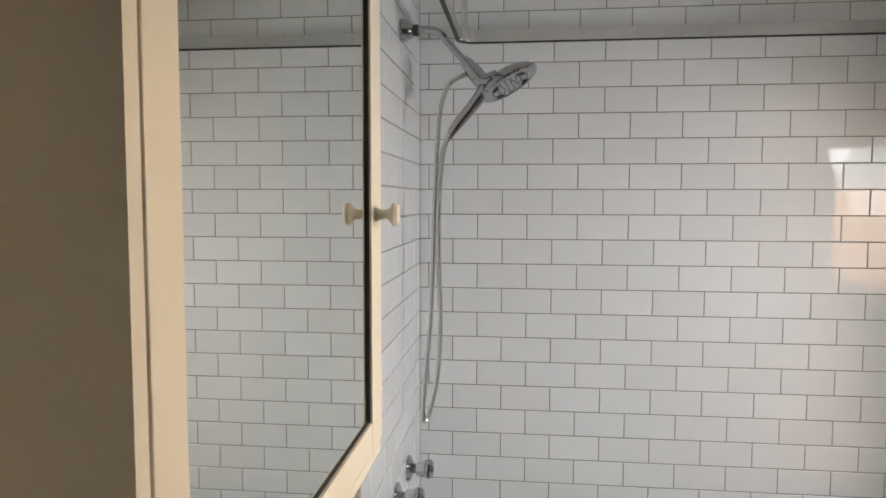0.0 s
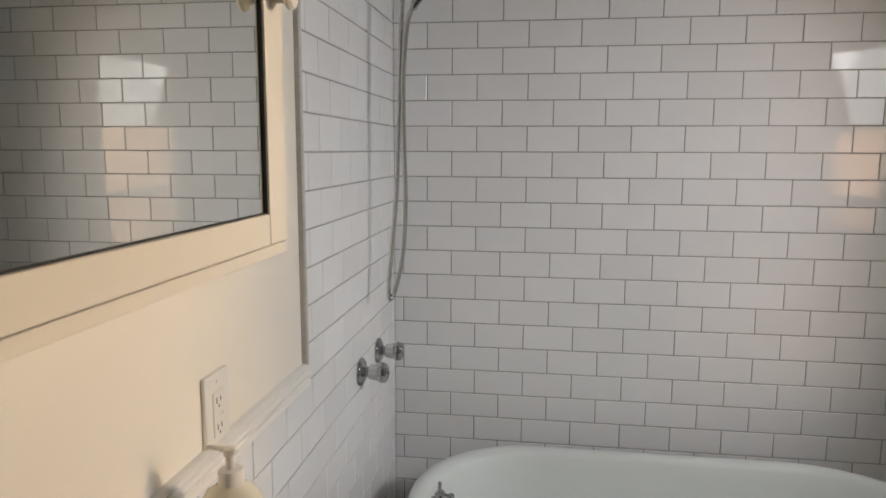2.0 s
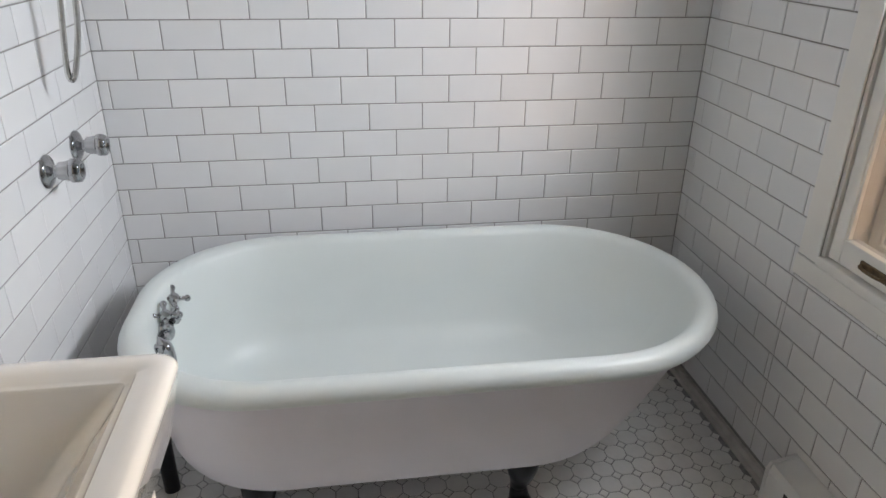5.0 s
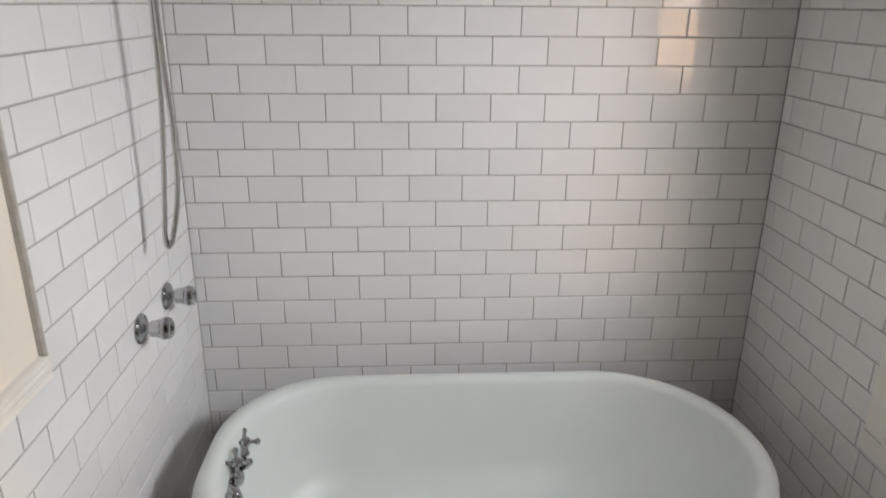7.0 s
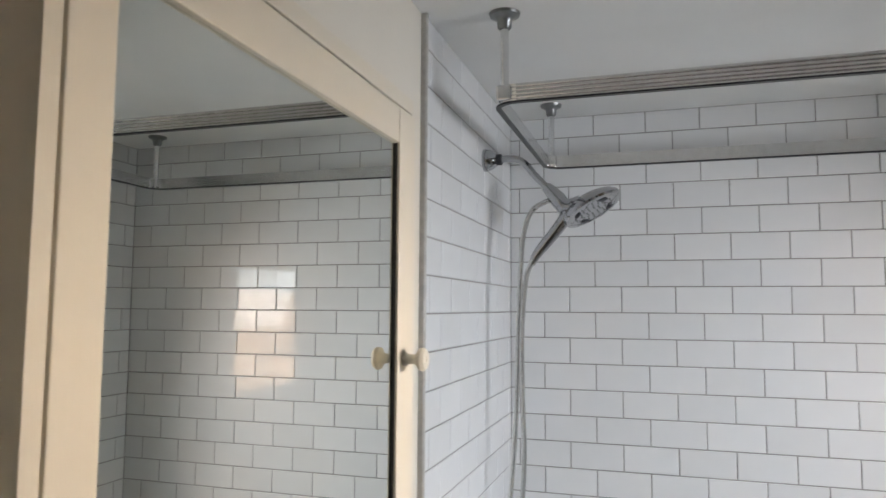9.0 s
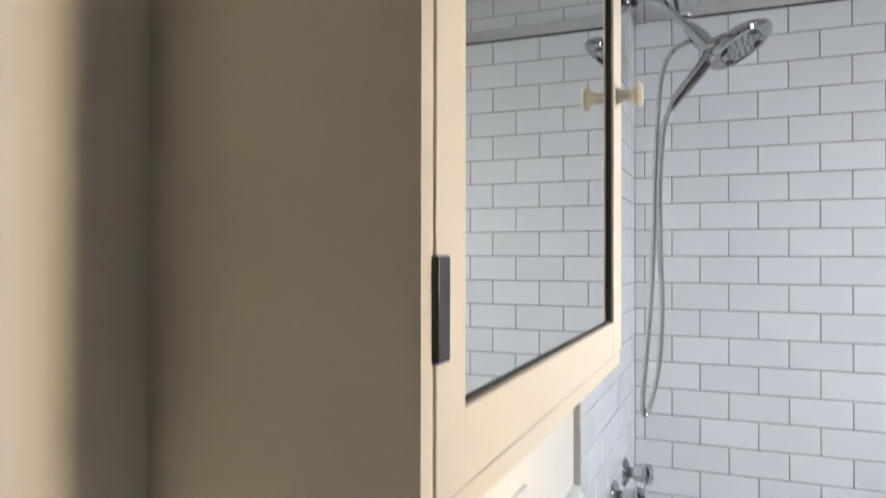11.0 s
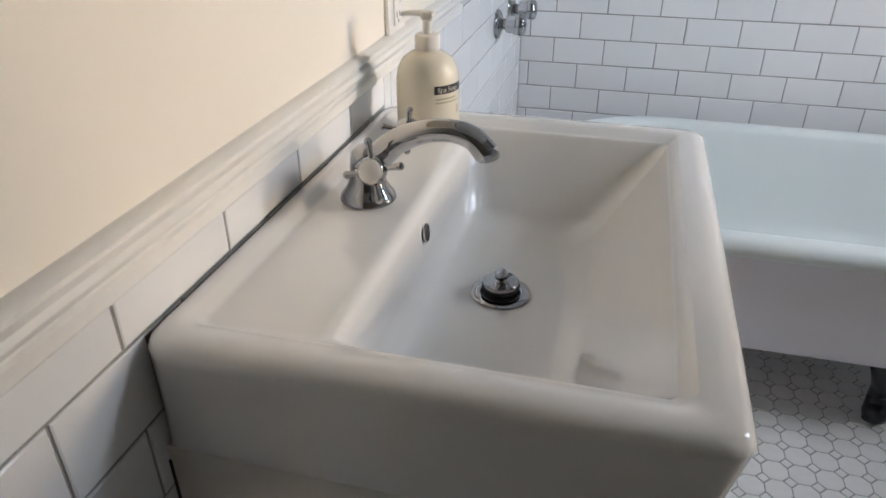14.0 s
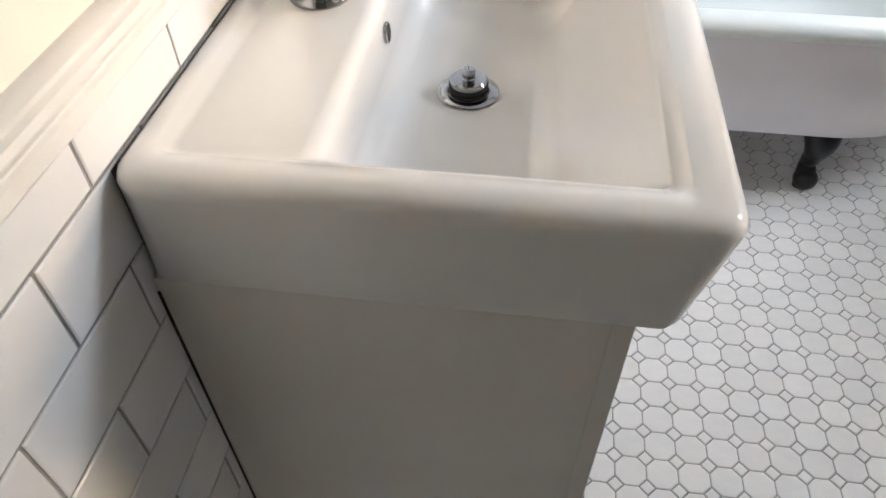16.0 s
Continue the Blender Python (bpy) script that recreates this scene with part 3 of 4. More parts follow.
for x, y in ((0.155, -0.808), (0.150, -0.140), (1.515, -0.140), (1.515, -0.808)):
    part("hanger", lathe([(0.0085, 0), (0.0085, HIGH - RZ - 0.026)], (x - 0.83, y + 0.45, RZ + 0.026 - 2.09), seg=16), M_ALU, cr, smooth=True)
    part("ceiling_flange", lathe([(0.010, -0.034), (0.014, -0.030), (0.0155, -0.016), (0.019, -0.011), (0.030, -0.006), (0.032, 0.0)], (x - 0.83, y + 0.45, HIGH - 2.09), seg=24), M_GALV, cr, smooth=True)
    part("corner_clip", box((x - 0.845, y + 0.435, RZ - 2.09 + 0.002), (x - 0.815, y + 0.465, RZ - 2.09 + 0.034), 0.004), M_ALU, cr)

# ---- mirror cabinet ----
CF, CY0, CY1, CZ0, CZ1 = 0.142, -1.877, -1.306, 1.305, 1.945
mc = thing("mirror_cabinet", "off-white wall cabinet with a closed mirrored door", "cabinet", at=(0, -1.58, 1.297))
mloc = lambda a: (a[0], a[1] + 1.58, a[2] - 1.297)
mbox = lambda a, b, bev=0.0: box(mloc(a), mloc(b), bev)
part("body", mbox((-0.006, CY0, CZ0), (CF - 0.019, CY1, CZ1)), M_CABINET, mc)
fw = 0.0125
part("frame_stile", mbox((CF - 0.019, CY0, CZ0), (CF, CY0 + fw, CZ1)), M_CABINET, mc)
part("frame_stile", mbox((CF - 0.019, CY1 - 0.004, CZ0), (CF - 0.004, CY1, CZ1), 0.0012), M_CABINET, mc)
part("frame_rail", mbox((CF - 0.019, CY0 + fw, CZ0), (CF, CY1 - 0.004, CZ0 + 0.0145), 0.0012), M_CABINET, mc)
part("frame_rail", mbox((CF - 0.019, CY0 + fw, CZ1 - 0.020), (CF, CY1 - 0.004, CZ1), 0.0012), M_CABINET, mc)
part("gap", mbox((CF - 0.018, CY0 + fw - 0.001, CZ0 + 0.0135), (CF - 0.015, CY1 - 0.003, CZ1 - 0.019)), M_GAP, mc)
dy0, dy1, dz0, dz1 = CY0 + fw + 0.002, CY1, CZ0 + 0.0157, CZ1 - 0.0225
my0, my1, mz0, mz1 = -1.826, -1.361, 1.358, 1.877
door = part("door", mbox((CF - 0.014, dy0, dz0), (CF + 0.001, my0, dz1), 0.0012), M_CABINET, mc)
part("door_stile", mbox((CF - 0.014, my1, dz0), (CF + 0.001, dy1, dz1), 0.0012), M_CABINET, door)
part("door_rail", mbox((CF - 0.014, my0 + 0.0003, dz0), (CF + 0.0006, my1 - 0.0003, mz0), 0.0012), M_CABINET, door)
part("door_rail", mbox((CF - 0.014, my0 + 0.0003, mz1), (CF + 0.0006, my1 - 0.0003, dz1), 0.0012), M_CABINET, door)
part("mirror", mbox((CF - 0.010, my0 - 0.002, mz0 - 0.002), (CF - 0.0048, my1 + 0.002, mz1 + 0.002)), M_MIRROR, door, "clean mirror glass")
for a, b in (((CF - 0.0047, my1 - 0.0016, mz0), (CF - 0.002, my1 - 0.0005, mz1)), ((CF - 0.0047, my0 + 0.0005, mz0), (CF - 0.0038, my0 + 0.0015, mz1)),
             ((CF - 0.0047, my0, mz0 + 0.0003), (CF - 0.0030, my1, mz0 + 0.002))):
    part("mirror_edge", mbox(a, b), M_GAP, door, "dark mirror edge")
part("hinge", mbox((CF - 0.002, CY0 + fw - 0.001, 1.384), (CF + 0.0032, CY0 + fw + 0.013, 1.431), 0.001), M_BLACK, mc, "black metal hinge")
part("knob", lathe([(0.0085, 0), (0.009, 0.002), (0.0065, 0.006), (0.006, 0.014), (0.008, 0.018), (0.0135, 0.021), (0.0145, 0.025), (0.012, 0.029), (0.004, 0.0295), (0.003, 0.0285), (0, 0.0285)], mloc((CF, -1.337, 1.612)), (1, 0, 0), 24), M_CABINET, door, "off-white round knob", smooth=True)

# ---- washbasin and its cabinet ----
SX, SYA, SYB, ST = 0.444, -1.886, -1.292, 0.918
vc = thing("vanity_cabinet", "white washbasin cabinet with black door pulls", "cabinet", at=(0.2, -1.585, 0))
vloc = lambda a: (a[0] - 0.2, a[1] + 1.585, a[2])
vbox = lambda a, b, bev=0.0: box(vloc(a), vloc(b), bev)
part("joint", vbox((0.0, SYA + 0.0045, 0.0), (0.0022, SYA + 0.0075, 0.79)), M_GAP, vc, "dark joint against the wall")
part("body", vbox((0.001, SYA + 0.006, 0.0), (0.370, SYB - 0.006, 0.7935), 0.0005), M_VANITY, vc)
for ya, yb in ((SYA + 0.006, SYA + 0.020), (SYB - 0.020, SYB - 0.006)):
    part("side_panel", vbox((0.001, ya, 0.7930), (0.370, yb, 0.8066)), M_VANITY, vc)
part("front_rail", vbox((0.352, SYA + 0.020, 0.7930), (0.370, SYB - 0.020, 0.8066)), M_VANITY, vc)
ym = (SYA + SYB) / 2
for ya, yb, hy in ((SYA + 0.0062, ym - 0.0015, -1.70), (ym + 0.0015, SYB - 0.008, -1.47)):
    d = part("door", vbox((0.3702, ya, 0.06), (0.388, yb, 0.8062), 0.0008), M_VANITY, vc)
    part("pull", tube([vloc((0.386, hy, 0.46)), vloc((0.414, hy, 0.456)), vloc((0.417, hy, 0.44)), vloc((0.417, hy, 0.36)), vloc((0.414, hy, 0.344)), vloc((0.386, hy, 0.34))], 0.0055, 10, 5), M_BLACK, d, "black bar pull", smooth=True)

sk = thing("washbasin", "white glazed rectangular washbasin with a wide rim", "washbasin", at=(0.22, -1.585, 0.80))


def rrect(x0, x1, ya, yb, r, n=6):
    return outline(x0, x1, ya, yb, r, r, n)


bm = bmesh.new()
DIP = 0.009
lv = [  # height, x0, x1, ya, yb, corner radius: up the outside, over the rim and down into the deck
    (0.8074, 0.060, 0.345, SYA + 0.080, SYB - 0.080, 0.010), (0.8075, 0.002, 0.400, SYA + 0.0055, SYB - 0.0055, 0.006), (0.8085, 0.001, 0.414, SYA + 0.004, SYB - 0.004, 0.010),
    (0.815, 0.0, 0.423, SYA + 0.003, SYB - 0.003, 0.018), (0.868, 0.0, 0.436, SYA + 0.002, SYB - 0.002, 0.022),
    (ST - 0.018, 0.0, SX - 0.001, SYA + 0.0005, SYB - 0.0005, 0.024), (ST - 0.010, 0.0, SX, SYA, SYB, 0.024),
    (ST - 0.004, 0.002, SX - 0.003, SYA + 0.003, SYB - 0.003, 0.024), (ST, 0.008, SX - 0.010, SYA + 0.010, SYB - 0.010, 0.022),
    (ST + 0.0005, 0.016, SX - 0.022, SYA + 0.020, SYB - 0.020, 0.020), (ST - 0.001, 0.022, SX - 0.036, SYA + 0.034, SYB - 0.034, 0.016),
    (ST - DIP + 0.001, 0.028, SX - 0.042, SYA + 0.041, SYB - 0.041, 0.012), (ST - DIP, 0.034, SX - 0.047, SYA + 0.047, SYB - 0.047, 0.010)]
rings = []
for z, xa, xb, ya, yb, r in lv:
    rings.append([bm.verts.new((x - 0.22, y + 1.585, z - 0.80)) for x, y in rrect(xa, xb, ya, yb, r)])
# the bowl: deck edge, then down the steep tap side and the sloping front
bowl = [(ST - DIP - 0.0005, 0.126, SX - 0.048, SYA + 0.048, SYB - 0.048, 0.006), (ST - DIP - 0.004, 0.136, SX - 0.050, SYA + 0.050, SYB - 0.050, 0.010),
        (ST - DIP - 0.014, 0.142, SX - 0.056, SYA + 0.056, SYB - 0.056, 0.016), (0.85, 0.146, SX - 0.092, SYA + 0.088, SYB - 0.078, 0.026),
        (0.815, 0.151, SX - 0.118, SYA + 0.112, SYB - 0.096, 0.032), (0.804, 0.160, SX - 0.130, SYA + 0.124, SYB - 0.106, 0.034),
        (0.799, 0.182, SX - 0.150, SYA + 0.15, SYB - 0.13, 0.03)]
for z, xa, xb, ya, yb, r in bowl:
    rings.append([bm.verts.new((x - 0.22, y + 1.585, z - 0.80)) for x, y in rrect(xa, xb, ya, yb, r)])
skin(bm, rings)
bm.faces.new(rings[-1])
part("basin", bm, M_PORCELAIN, sk, smooth=True)
part("sealant", box((-0.2198, SYA + 1.599, 0.02), (-0.2188, SYB + 1.571, ST - 0.8050)), M_SEAL, sk, "dark sealant against the wall")
DX, DY = 0.226, -1.572
sloc = lambda x, y, z: (x - 0.22, y + 1.585, z - 0.80)
dr = part("drain_ring", lathe([(0.033, 0), (0.034, 0.0015), (0.032, 0.0028), (0.023, 0.002), (0.021, -0.001), (0, -0.001)], sloc(DX, DY, 0.7995), seg=40), M_CHROME, sk, "chrome drain ring", smooth=True)
part("stopper", lathe([(0.0205, 0.001), (0.0215, 0.003), (0.0215, 0.0055), (0.019, 0.0065), (0.019, 0.008), (0.0215, 0.009), (0.0215, 0.012), (0.019, 0.0135), (0, 0.0135)], sloc(DX, DY, 0.7995), seg=36), M_RUBBER, dr, "black rubber stopper ring", smooth=True)
part("stopper_cap", lathe([(0.0205, 0.012), (0.0205, 0.0165), (0.019, 0.018), (0.0075, 0.0185), (0.0065, 0.020), (0.0075, 0.027), (0.006, 0.030), (0, 0.0305)], sloc(DX, DY, 0.7995), seg=36), M_CHROME, dr, "chrome stopper cap", smooth=True)
part("overflow", lathe([(0.0105, -0.0015), (0.0105, 0.0005), (0.0085, 0.001), (0.008, -0.001), (0, -0.001)], sloc(0.1462, -1.594, 0.878), (1, 0, 0.1), 28), M_CHROME, sk, "chrome overflow ring", smooth=True)
part("overflow_hole", lathe([(0.0078, 0.0), (0.0, 0.0002)], sloc(0.1466, -1.594, 0.878), (1, 0, 0.1), 24), M_GAP, sk, "dark overflow hole")

# basin tap
TB = Vector((0.079, -1.588, ST - DIP))
ft = thing("basin_tap", "chrome basin mixer tap with cross handles", "tap", at=TB)
part("base", lathe([(0.0295, 0), (0.0305, 0.002), (0.0295, 0.006), (0.0265, 0.0105), (0.0225, 0.016), (0.0195, 0.024), (0.0180, 0.034), (0.0175, 0.046), (0.0155, 0.055), (0.009, 0.060), (0, 0.061)], seg=36), M_CHROME, ft, smooth=True)
part("spout", tube([(0.004, 0, 0.034), (0.016, 0, 0.051), (0.036, 0.001, 0.069), (0.064, 0.002, 0.081), (0.092, 0.003, 0.084), (0.114, 0.003, 0.078), (0.128, 0.003, 0.064)], [0.016, 0.0152, 0.0135, 0.0122, 0.0118, 0.0122, 0.0135], 18, 7), M_CHROME, ft, smooth=True)
part("aerator", lathe([(0.0110, 0), (0.0120, 0.002), (0.0120, 0.008), (0, 0.008)], (0.1305, 0.003, 0.0575), (-0.25, 0, 1), 20), M_CHROME, ft, smooth=True)
for reach, lean in ((-0.044, -1), (0.072, 1)):
    part("valve_body", tube([(0.002, lean * 0.008, 0.040), (0.012, reach * 0.55, 0.046), (0.020, reach * 0.76, 0.050)], [0.013, 0.0115, 0.010], 14, 4), M_CHROME, ft, smooth=True)
    part("bonnet", lathe([(0.0100, 0.0), (0.0115, 0.002), (0.0115, 0.007), (0.0085, 0.009), (0, 0.009)], (0.020, reach * 0.74, 0.0495), (0.1, lean, 0.12), 20), M_CHROME, ft, smooth=True)
    cross_handle("handle", ft, (0.024, reach, 0.053), (-0.06, lean, 0.30), 0.029, 0.0032, M_PORCELAIN, 12, 0.0098)

# soap bottle
SB = Vector((0.088, -1.380, ST - DIP))
bt = thing("soap_bottle", "cream plastic soap bottle with a white pump", "soap bottle", at=SB)
body = part("body", lathe([(0.0, 0.0), (0.034, 0.0), (0.039, 0.003), (0.0405, 0.010), (0.0408, 0.05), (0.0405, 0.076), (0.038, 0.090), (0.032, 0.101), (0.023, 0.108), (0.015, 0.1115), (0.0135, 0.114), (0, 0.114)], seg=44), M_BOTTLE, bt, smooth=True)
part("collar", lathe([(0.0155, 0.1125), (0.016, 0.114), (0.016, 0.1285), (0.0145, 0.131), (0.008, 0.1315), (0, 0.1315)], seg=40, flute=(20, 0.05, 1, 2)), M_PUMP, bt, "white screw collar", smooth=True)
part("pump", lathe([(0.0058, 0.130), (0.0058, 0.147), (0.0078, 0.149), (0.0082, 0.1555), (0.0065, 0.158), (0, 0.1585)], seg=24), M_PUMP, bt, "white pump head", smooth=True)
part("nozzle", tube([(0.010, -0.004, 0.155), (0.0, 0.0, 0.155), (-0.018, 0.007, 0.1538), (-0.033, 0.0128, 0.1515), (-0.037, 0.0142, 0.149)], [0.0035, 0.0048, 0.0038, 0.0032, 0.0028], 12, 5), M_PUMP, bt, "white pump nozzle", smooth=True)


def wrap(a0, a1, za, zb, r=0.0411, n=14):
    """A print on the bottle's round wall, between two angles about it."""
    bm = bmesh.new()
    lo, hi = [], []
    for i in range(n + 1):
        a = radians(a0 + (a1 - a0) * i / n)
        lo.append(bm.verts.new((r * math.cos(a), r * math.sin(a), za)))
        hi.append(bm.verts.new((r * math.cos(a), r * math.sin(a), zb)))
    skin(bm, [lo, hi], closed=False)
    return bm


LAB = -31
lb = part("label", wrap(LAB - 32, LAB + 32, 0.065, 0.0755), M_LABEL, bt, "black label band")
part("fine_print", wrap(LAB - 30, LAB + 14, 0.0575, 0.0598), M_INK, bt, "small grey print")
part("fine_print", wrap(LAB - 30, LAB + 22, 0.0530, 0.0550), M_INK, bt, "small grey print")
part("fine_print", wrap(LAB - 16, LAB + 20, 0.016, 0.0175), M_INK, bt, "small grey print")
part("leaf_mark", wrap(LAB + 16, LAB + 26, 0.036, 0.047), M_INK, bt, "small green mark")
txt = bpy.data.curves.new("lettering", "FONT")
txt.body, txt.size, txt.align_x, txt.align_y = "Spa Soap", 0.0088, "CENTER", "CENTER"
tmp = new("tmp_text", txt)
dg = bpy.context.evaluated_depsgraph_get()
tme = bpy.data.meshes.new_from_object(tmp.evaluated_get(dg))
bpy.data.objects.remove(tmp)
for v in tme.vertices:
    a = radians(LAB - 4) + v.co.x / 0.0413
    v.co = Vector((0.0413 * math.cos(a), 0.0413 * math.sin(a), 0.0700 + v.co.y))
tme.materials.append(M_LETTER)
lt = new("lettering", tme)
lt.parent = bt
tagged(lt, "white lettering")

# ---- plates on the wall ----
ol = thing("power_outlet", "white double power outlet plate on cream wall", "outlet", at=(-0.006, -1.234, 1.052))
part("plate", box((0, -0.038, -0.061), (0.007, 0.038, 0.061), 0.003), M_PLATE, ol)
sock = part("socket_face", box((0.0068, -0.0165, -0.034), (0.0088, 0.0165, 0.034), 0.0015), M_PLATE, ol)
for dz in (0.02, -0.02):
    for dy, hh in ((-0.006, 0.0045), (0.006, 0.0036)):
        part("slot", box((0.0086, dy - 0.001, dz - hh), (0.0091, dy + 0.001, dz + hh)), M_GAP, sock)
    part("slot", lathe([(0.0022, 0), (0, 0.0002)], (0.0090, 0, dz - 0.0095), (1, 0, 0), 12), M_GAP, sock)
for dz in (0.048, -0.048):
    part("screw", lathe([(0.003, 0), (0.0025, 0.0012), (0, 0.0014)], (0.0068, 0, dz), (1, 0, 0), 14), M_PLATE, ol)
part("button", box((0.0086, 0.004, -0.006), (0.0092, 0.010, 0.000), 0.0002), M_PLATE, sock)
part("button_edge", box((0.0086, 0.0104, -0.006), (0.0090, 0.0112, 0.000)), M_GAP, sock)

sw = thing("light_switch", "white switch plate with an ivory toggle", "light switch", at=(-0.006, -2.002, 1.256))
part("plate", box((0, -0.035, -0.0575), (0.0065, 0.035, 0.0575), 0.003), M_PLATE, sw)
part("slot", box((0.0062, -0.0055, -0.0125), (0.0070, 0.0055, 0.0125)), M_GAP, sw, "dark toggle slot")
part("toggle", tube([(0.004, 0, 0.002), (0.012, 0, -0.003), (0.020, 0, -0.009)], [0.0052, 0.0046, 0.0040], 10, 4), M_IVORY, sw, "ivory toggle", smooth=True)
for dz in (0.030, -0.030):
    s = part("screw", lathe([(0.0042, 0), (0.0036, 0.0012), (0, 0.0016)], (0.0062, 0, dz), (1, 0, 0), 16), M_GALV, sw, "slotted metal screw", smooth=True)
    part("screw_slot", box((0.0076, -0.0006, dz - 0.0036), (0.0081, 0.0006, dz + 0.0036)), M_GAP, s)

# ---- heater, ceiling lamp ----
ht = thing("wall_heater", "white metal heater cover low on the tiled wall", "heater", at=(WIDE, -1.1, 0))
hp = [(-0.075, 0.02), (-0.075, 0.13), (-0.066, 0.150), (-0.0005, 0.165), (-0.0005, 0.02)]
part("cover", prism(hp, 1, -0.36, 0.315), M_HEATER, ht)
part("end_cap", prism([(u * 1.02 - 0.001, w * 1.02 - 0.001) for u, w in hp[:-1]] + [(-0.0005, 0.0194)], 1, 0.315, 0.325), M_HEATER, ht)
part("grille_slot", box((-0.0765, -0.34, 0.100), (-0.0745, 0.245, 0.122)), M_GAP, ht, "dark outlet slot")
for fy in (-0.33, 0.29):
    part("foot", box((-0.07, fy - 0.01, 0.0), (-0.01, fy + 0.01, 0.02)), M_HEATER, ht)
cl = thing("ceiling_lamp", "frosted white dome ceiling lamp, unlit", "ceiling lamp", at=(1.02, -1.12, HIGH))
part("base", lathe([(0.085, 0), (0.085, -0.012), (0.08, -0.018), (0, -0.018)], seg=36), M_TRIM, cl, smooth=True)
part("dome", lathe([(0.150, -0.016), (0.156, -0.020), (0.152, -0.034), (0.130, -0.058), (0.095, -0.076), (0.05, -0.086), (0, -0.089)], seg=44), M_GLOBE, cl, smooth=True)

# ---- outside ----
ground = part("ground", box((1.95, -400, -0.62), (800, 400, -0.60)), M_SOIL)
tagged(ground, "bare garden soil with some green", "ground", kind="structure")
fence = thing("fence", "weathered grey board fence in the garden", "fence", at=(6.0, 0, -0.6))
fb = None
for i in range(58):
    yy = -2.5 + i * 0.17
    if fb is None:
        fb = part("board", box((0, -0.075, 0), (0.02, 0.075, 1.5), 0.004), M_FENCE, fence)
    else:
        fb2 = new("board", fb.data)
        fb2.parent = fence
        fb2.location = (0.004 * math.sin(i * 2.3), (yy + 2.5), 0.02 * math.sin(i * 1.7))
fb.location = (0, 0, 0)
fence.location = (6.0, -2.5, -0.6)
# Glowing panels added outside: warm light for the left wall, orange tile reflections.
glow = bpy.data.materials.new("warm light panel glow")
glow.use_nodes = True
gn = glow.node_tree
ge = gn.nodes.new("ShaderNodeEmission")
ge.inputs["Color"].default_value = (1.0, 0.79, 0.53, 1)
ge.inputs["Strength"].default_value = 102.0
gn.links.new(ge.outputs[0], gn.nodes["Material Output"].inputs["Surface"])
low_glow = glow.copy()
low_glow.name = "orange reflection panel glow"
low_glow.node_tree.nodes["Emission"].inputs["Color"].default_value = (1.0, 0.62, 0.36, 1)
low_glow.node_tree.nodes["Emission"].inputs["Strength"].default_value = 16.0
# low orange panel, added so that the back wall tiles mirror it
reflection_panel = part("reflection_panel", box((9.0, -28.0, -0.58), (9.05, -11.0, 2.0)), low_glow)
tagged(reflection_panel, "glowing orange panel, added for reflections in the tiles", "backdrop", kind="structure")
# small strong panel out of view, added to light the left wall warm
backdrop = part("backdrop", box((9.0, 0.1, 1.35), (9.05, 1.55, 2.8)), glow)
tagged(backdrop, "unseen glowing panel, added to throw warm light through the window", "backdrop", kind="structure")


def bush(x, y, r, h, n, seed):
    rng = random.Random(seed)
    b = thing("garden_bush", "low green leafy garden bush", "bush", "garden bushes", at=(x, y, -0.6))
    bm = bmesh.new()
    for i in range(7):
        a = rng.uniform(0, 6.28)
        tube([(0, 0, 0), (0.3 * r * math.cos(a), 0.3 * r * math.sin(a), h * 0.5), (0.8 * r * math.cos(a), 0.8 * r * math.sin(a), h * rng.uniform(0.7, 1))], [0.014, 0.009, 0.003], 5, 3, bm)
    part("stems", bm, M_BRONZE, b)
    vs, fs = [], []
    for i in range(n):
        d = Vector((rng.gauss(0, 1), rng.gauss(0, 1), rng.gauss(0, 1))).normalized() * rng.uniform(0.45, 1) ** 0.5
        c = Vector((d.x * r, d.y * r, h * 0.5 + d.z * h * 0.5)) * rng.uniform(0.85, 1.1)
        q = Euler((rng.uniform(0, 6.28), rng.uniform(0, 6.28), rng.uniform(0, 6.28))).to_matrix()
        s = rng.uniform(0.03, 0.06)
        k = len(vs)
        for u, w, e in ((-1, 0, 0), (0, 0.45, 0.12), (1, 0, 0), (0, -0.45, 0.12)):
            vs.append(c + q @ Vector((u * s, w * s, e * s)))
        fs.append((k, k + 1, k + 2, k + 3))
    me = bpy.data.meshes.new("leaves")
    me.from_pydata(vs, [], fs)
    me.materials.append(M_LEAF)
    lv_ = new("leaves", me)
    lv_.parent = b
    tagged(lv_, kind="stuff")


bush(4.2, 2.1, 0.45, 0.75, 1300, 1)
bush(5.0, 3.2, 0.6, 0.95, 1700, 2)
bush(5.3, 2.2, 0.55, 0.7, 1400, 3)
bush(4.0, 1.0, 0.4, 0.5, 900, 4)
bush(5.4, 4.3, 0.5, 0.8, 1200, 5)

# ---- tiles ----
tile_cache = {}


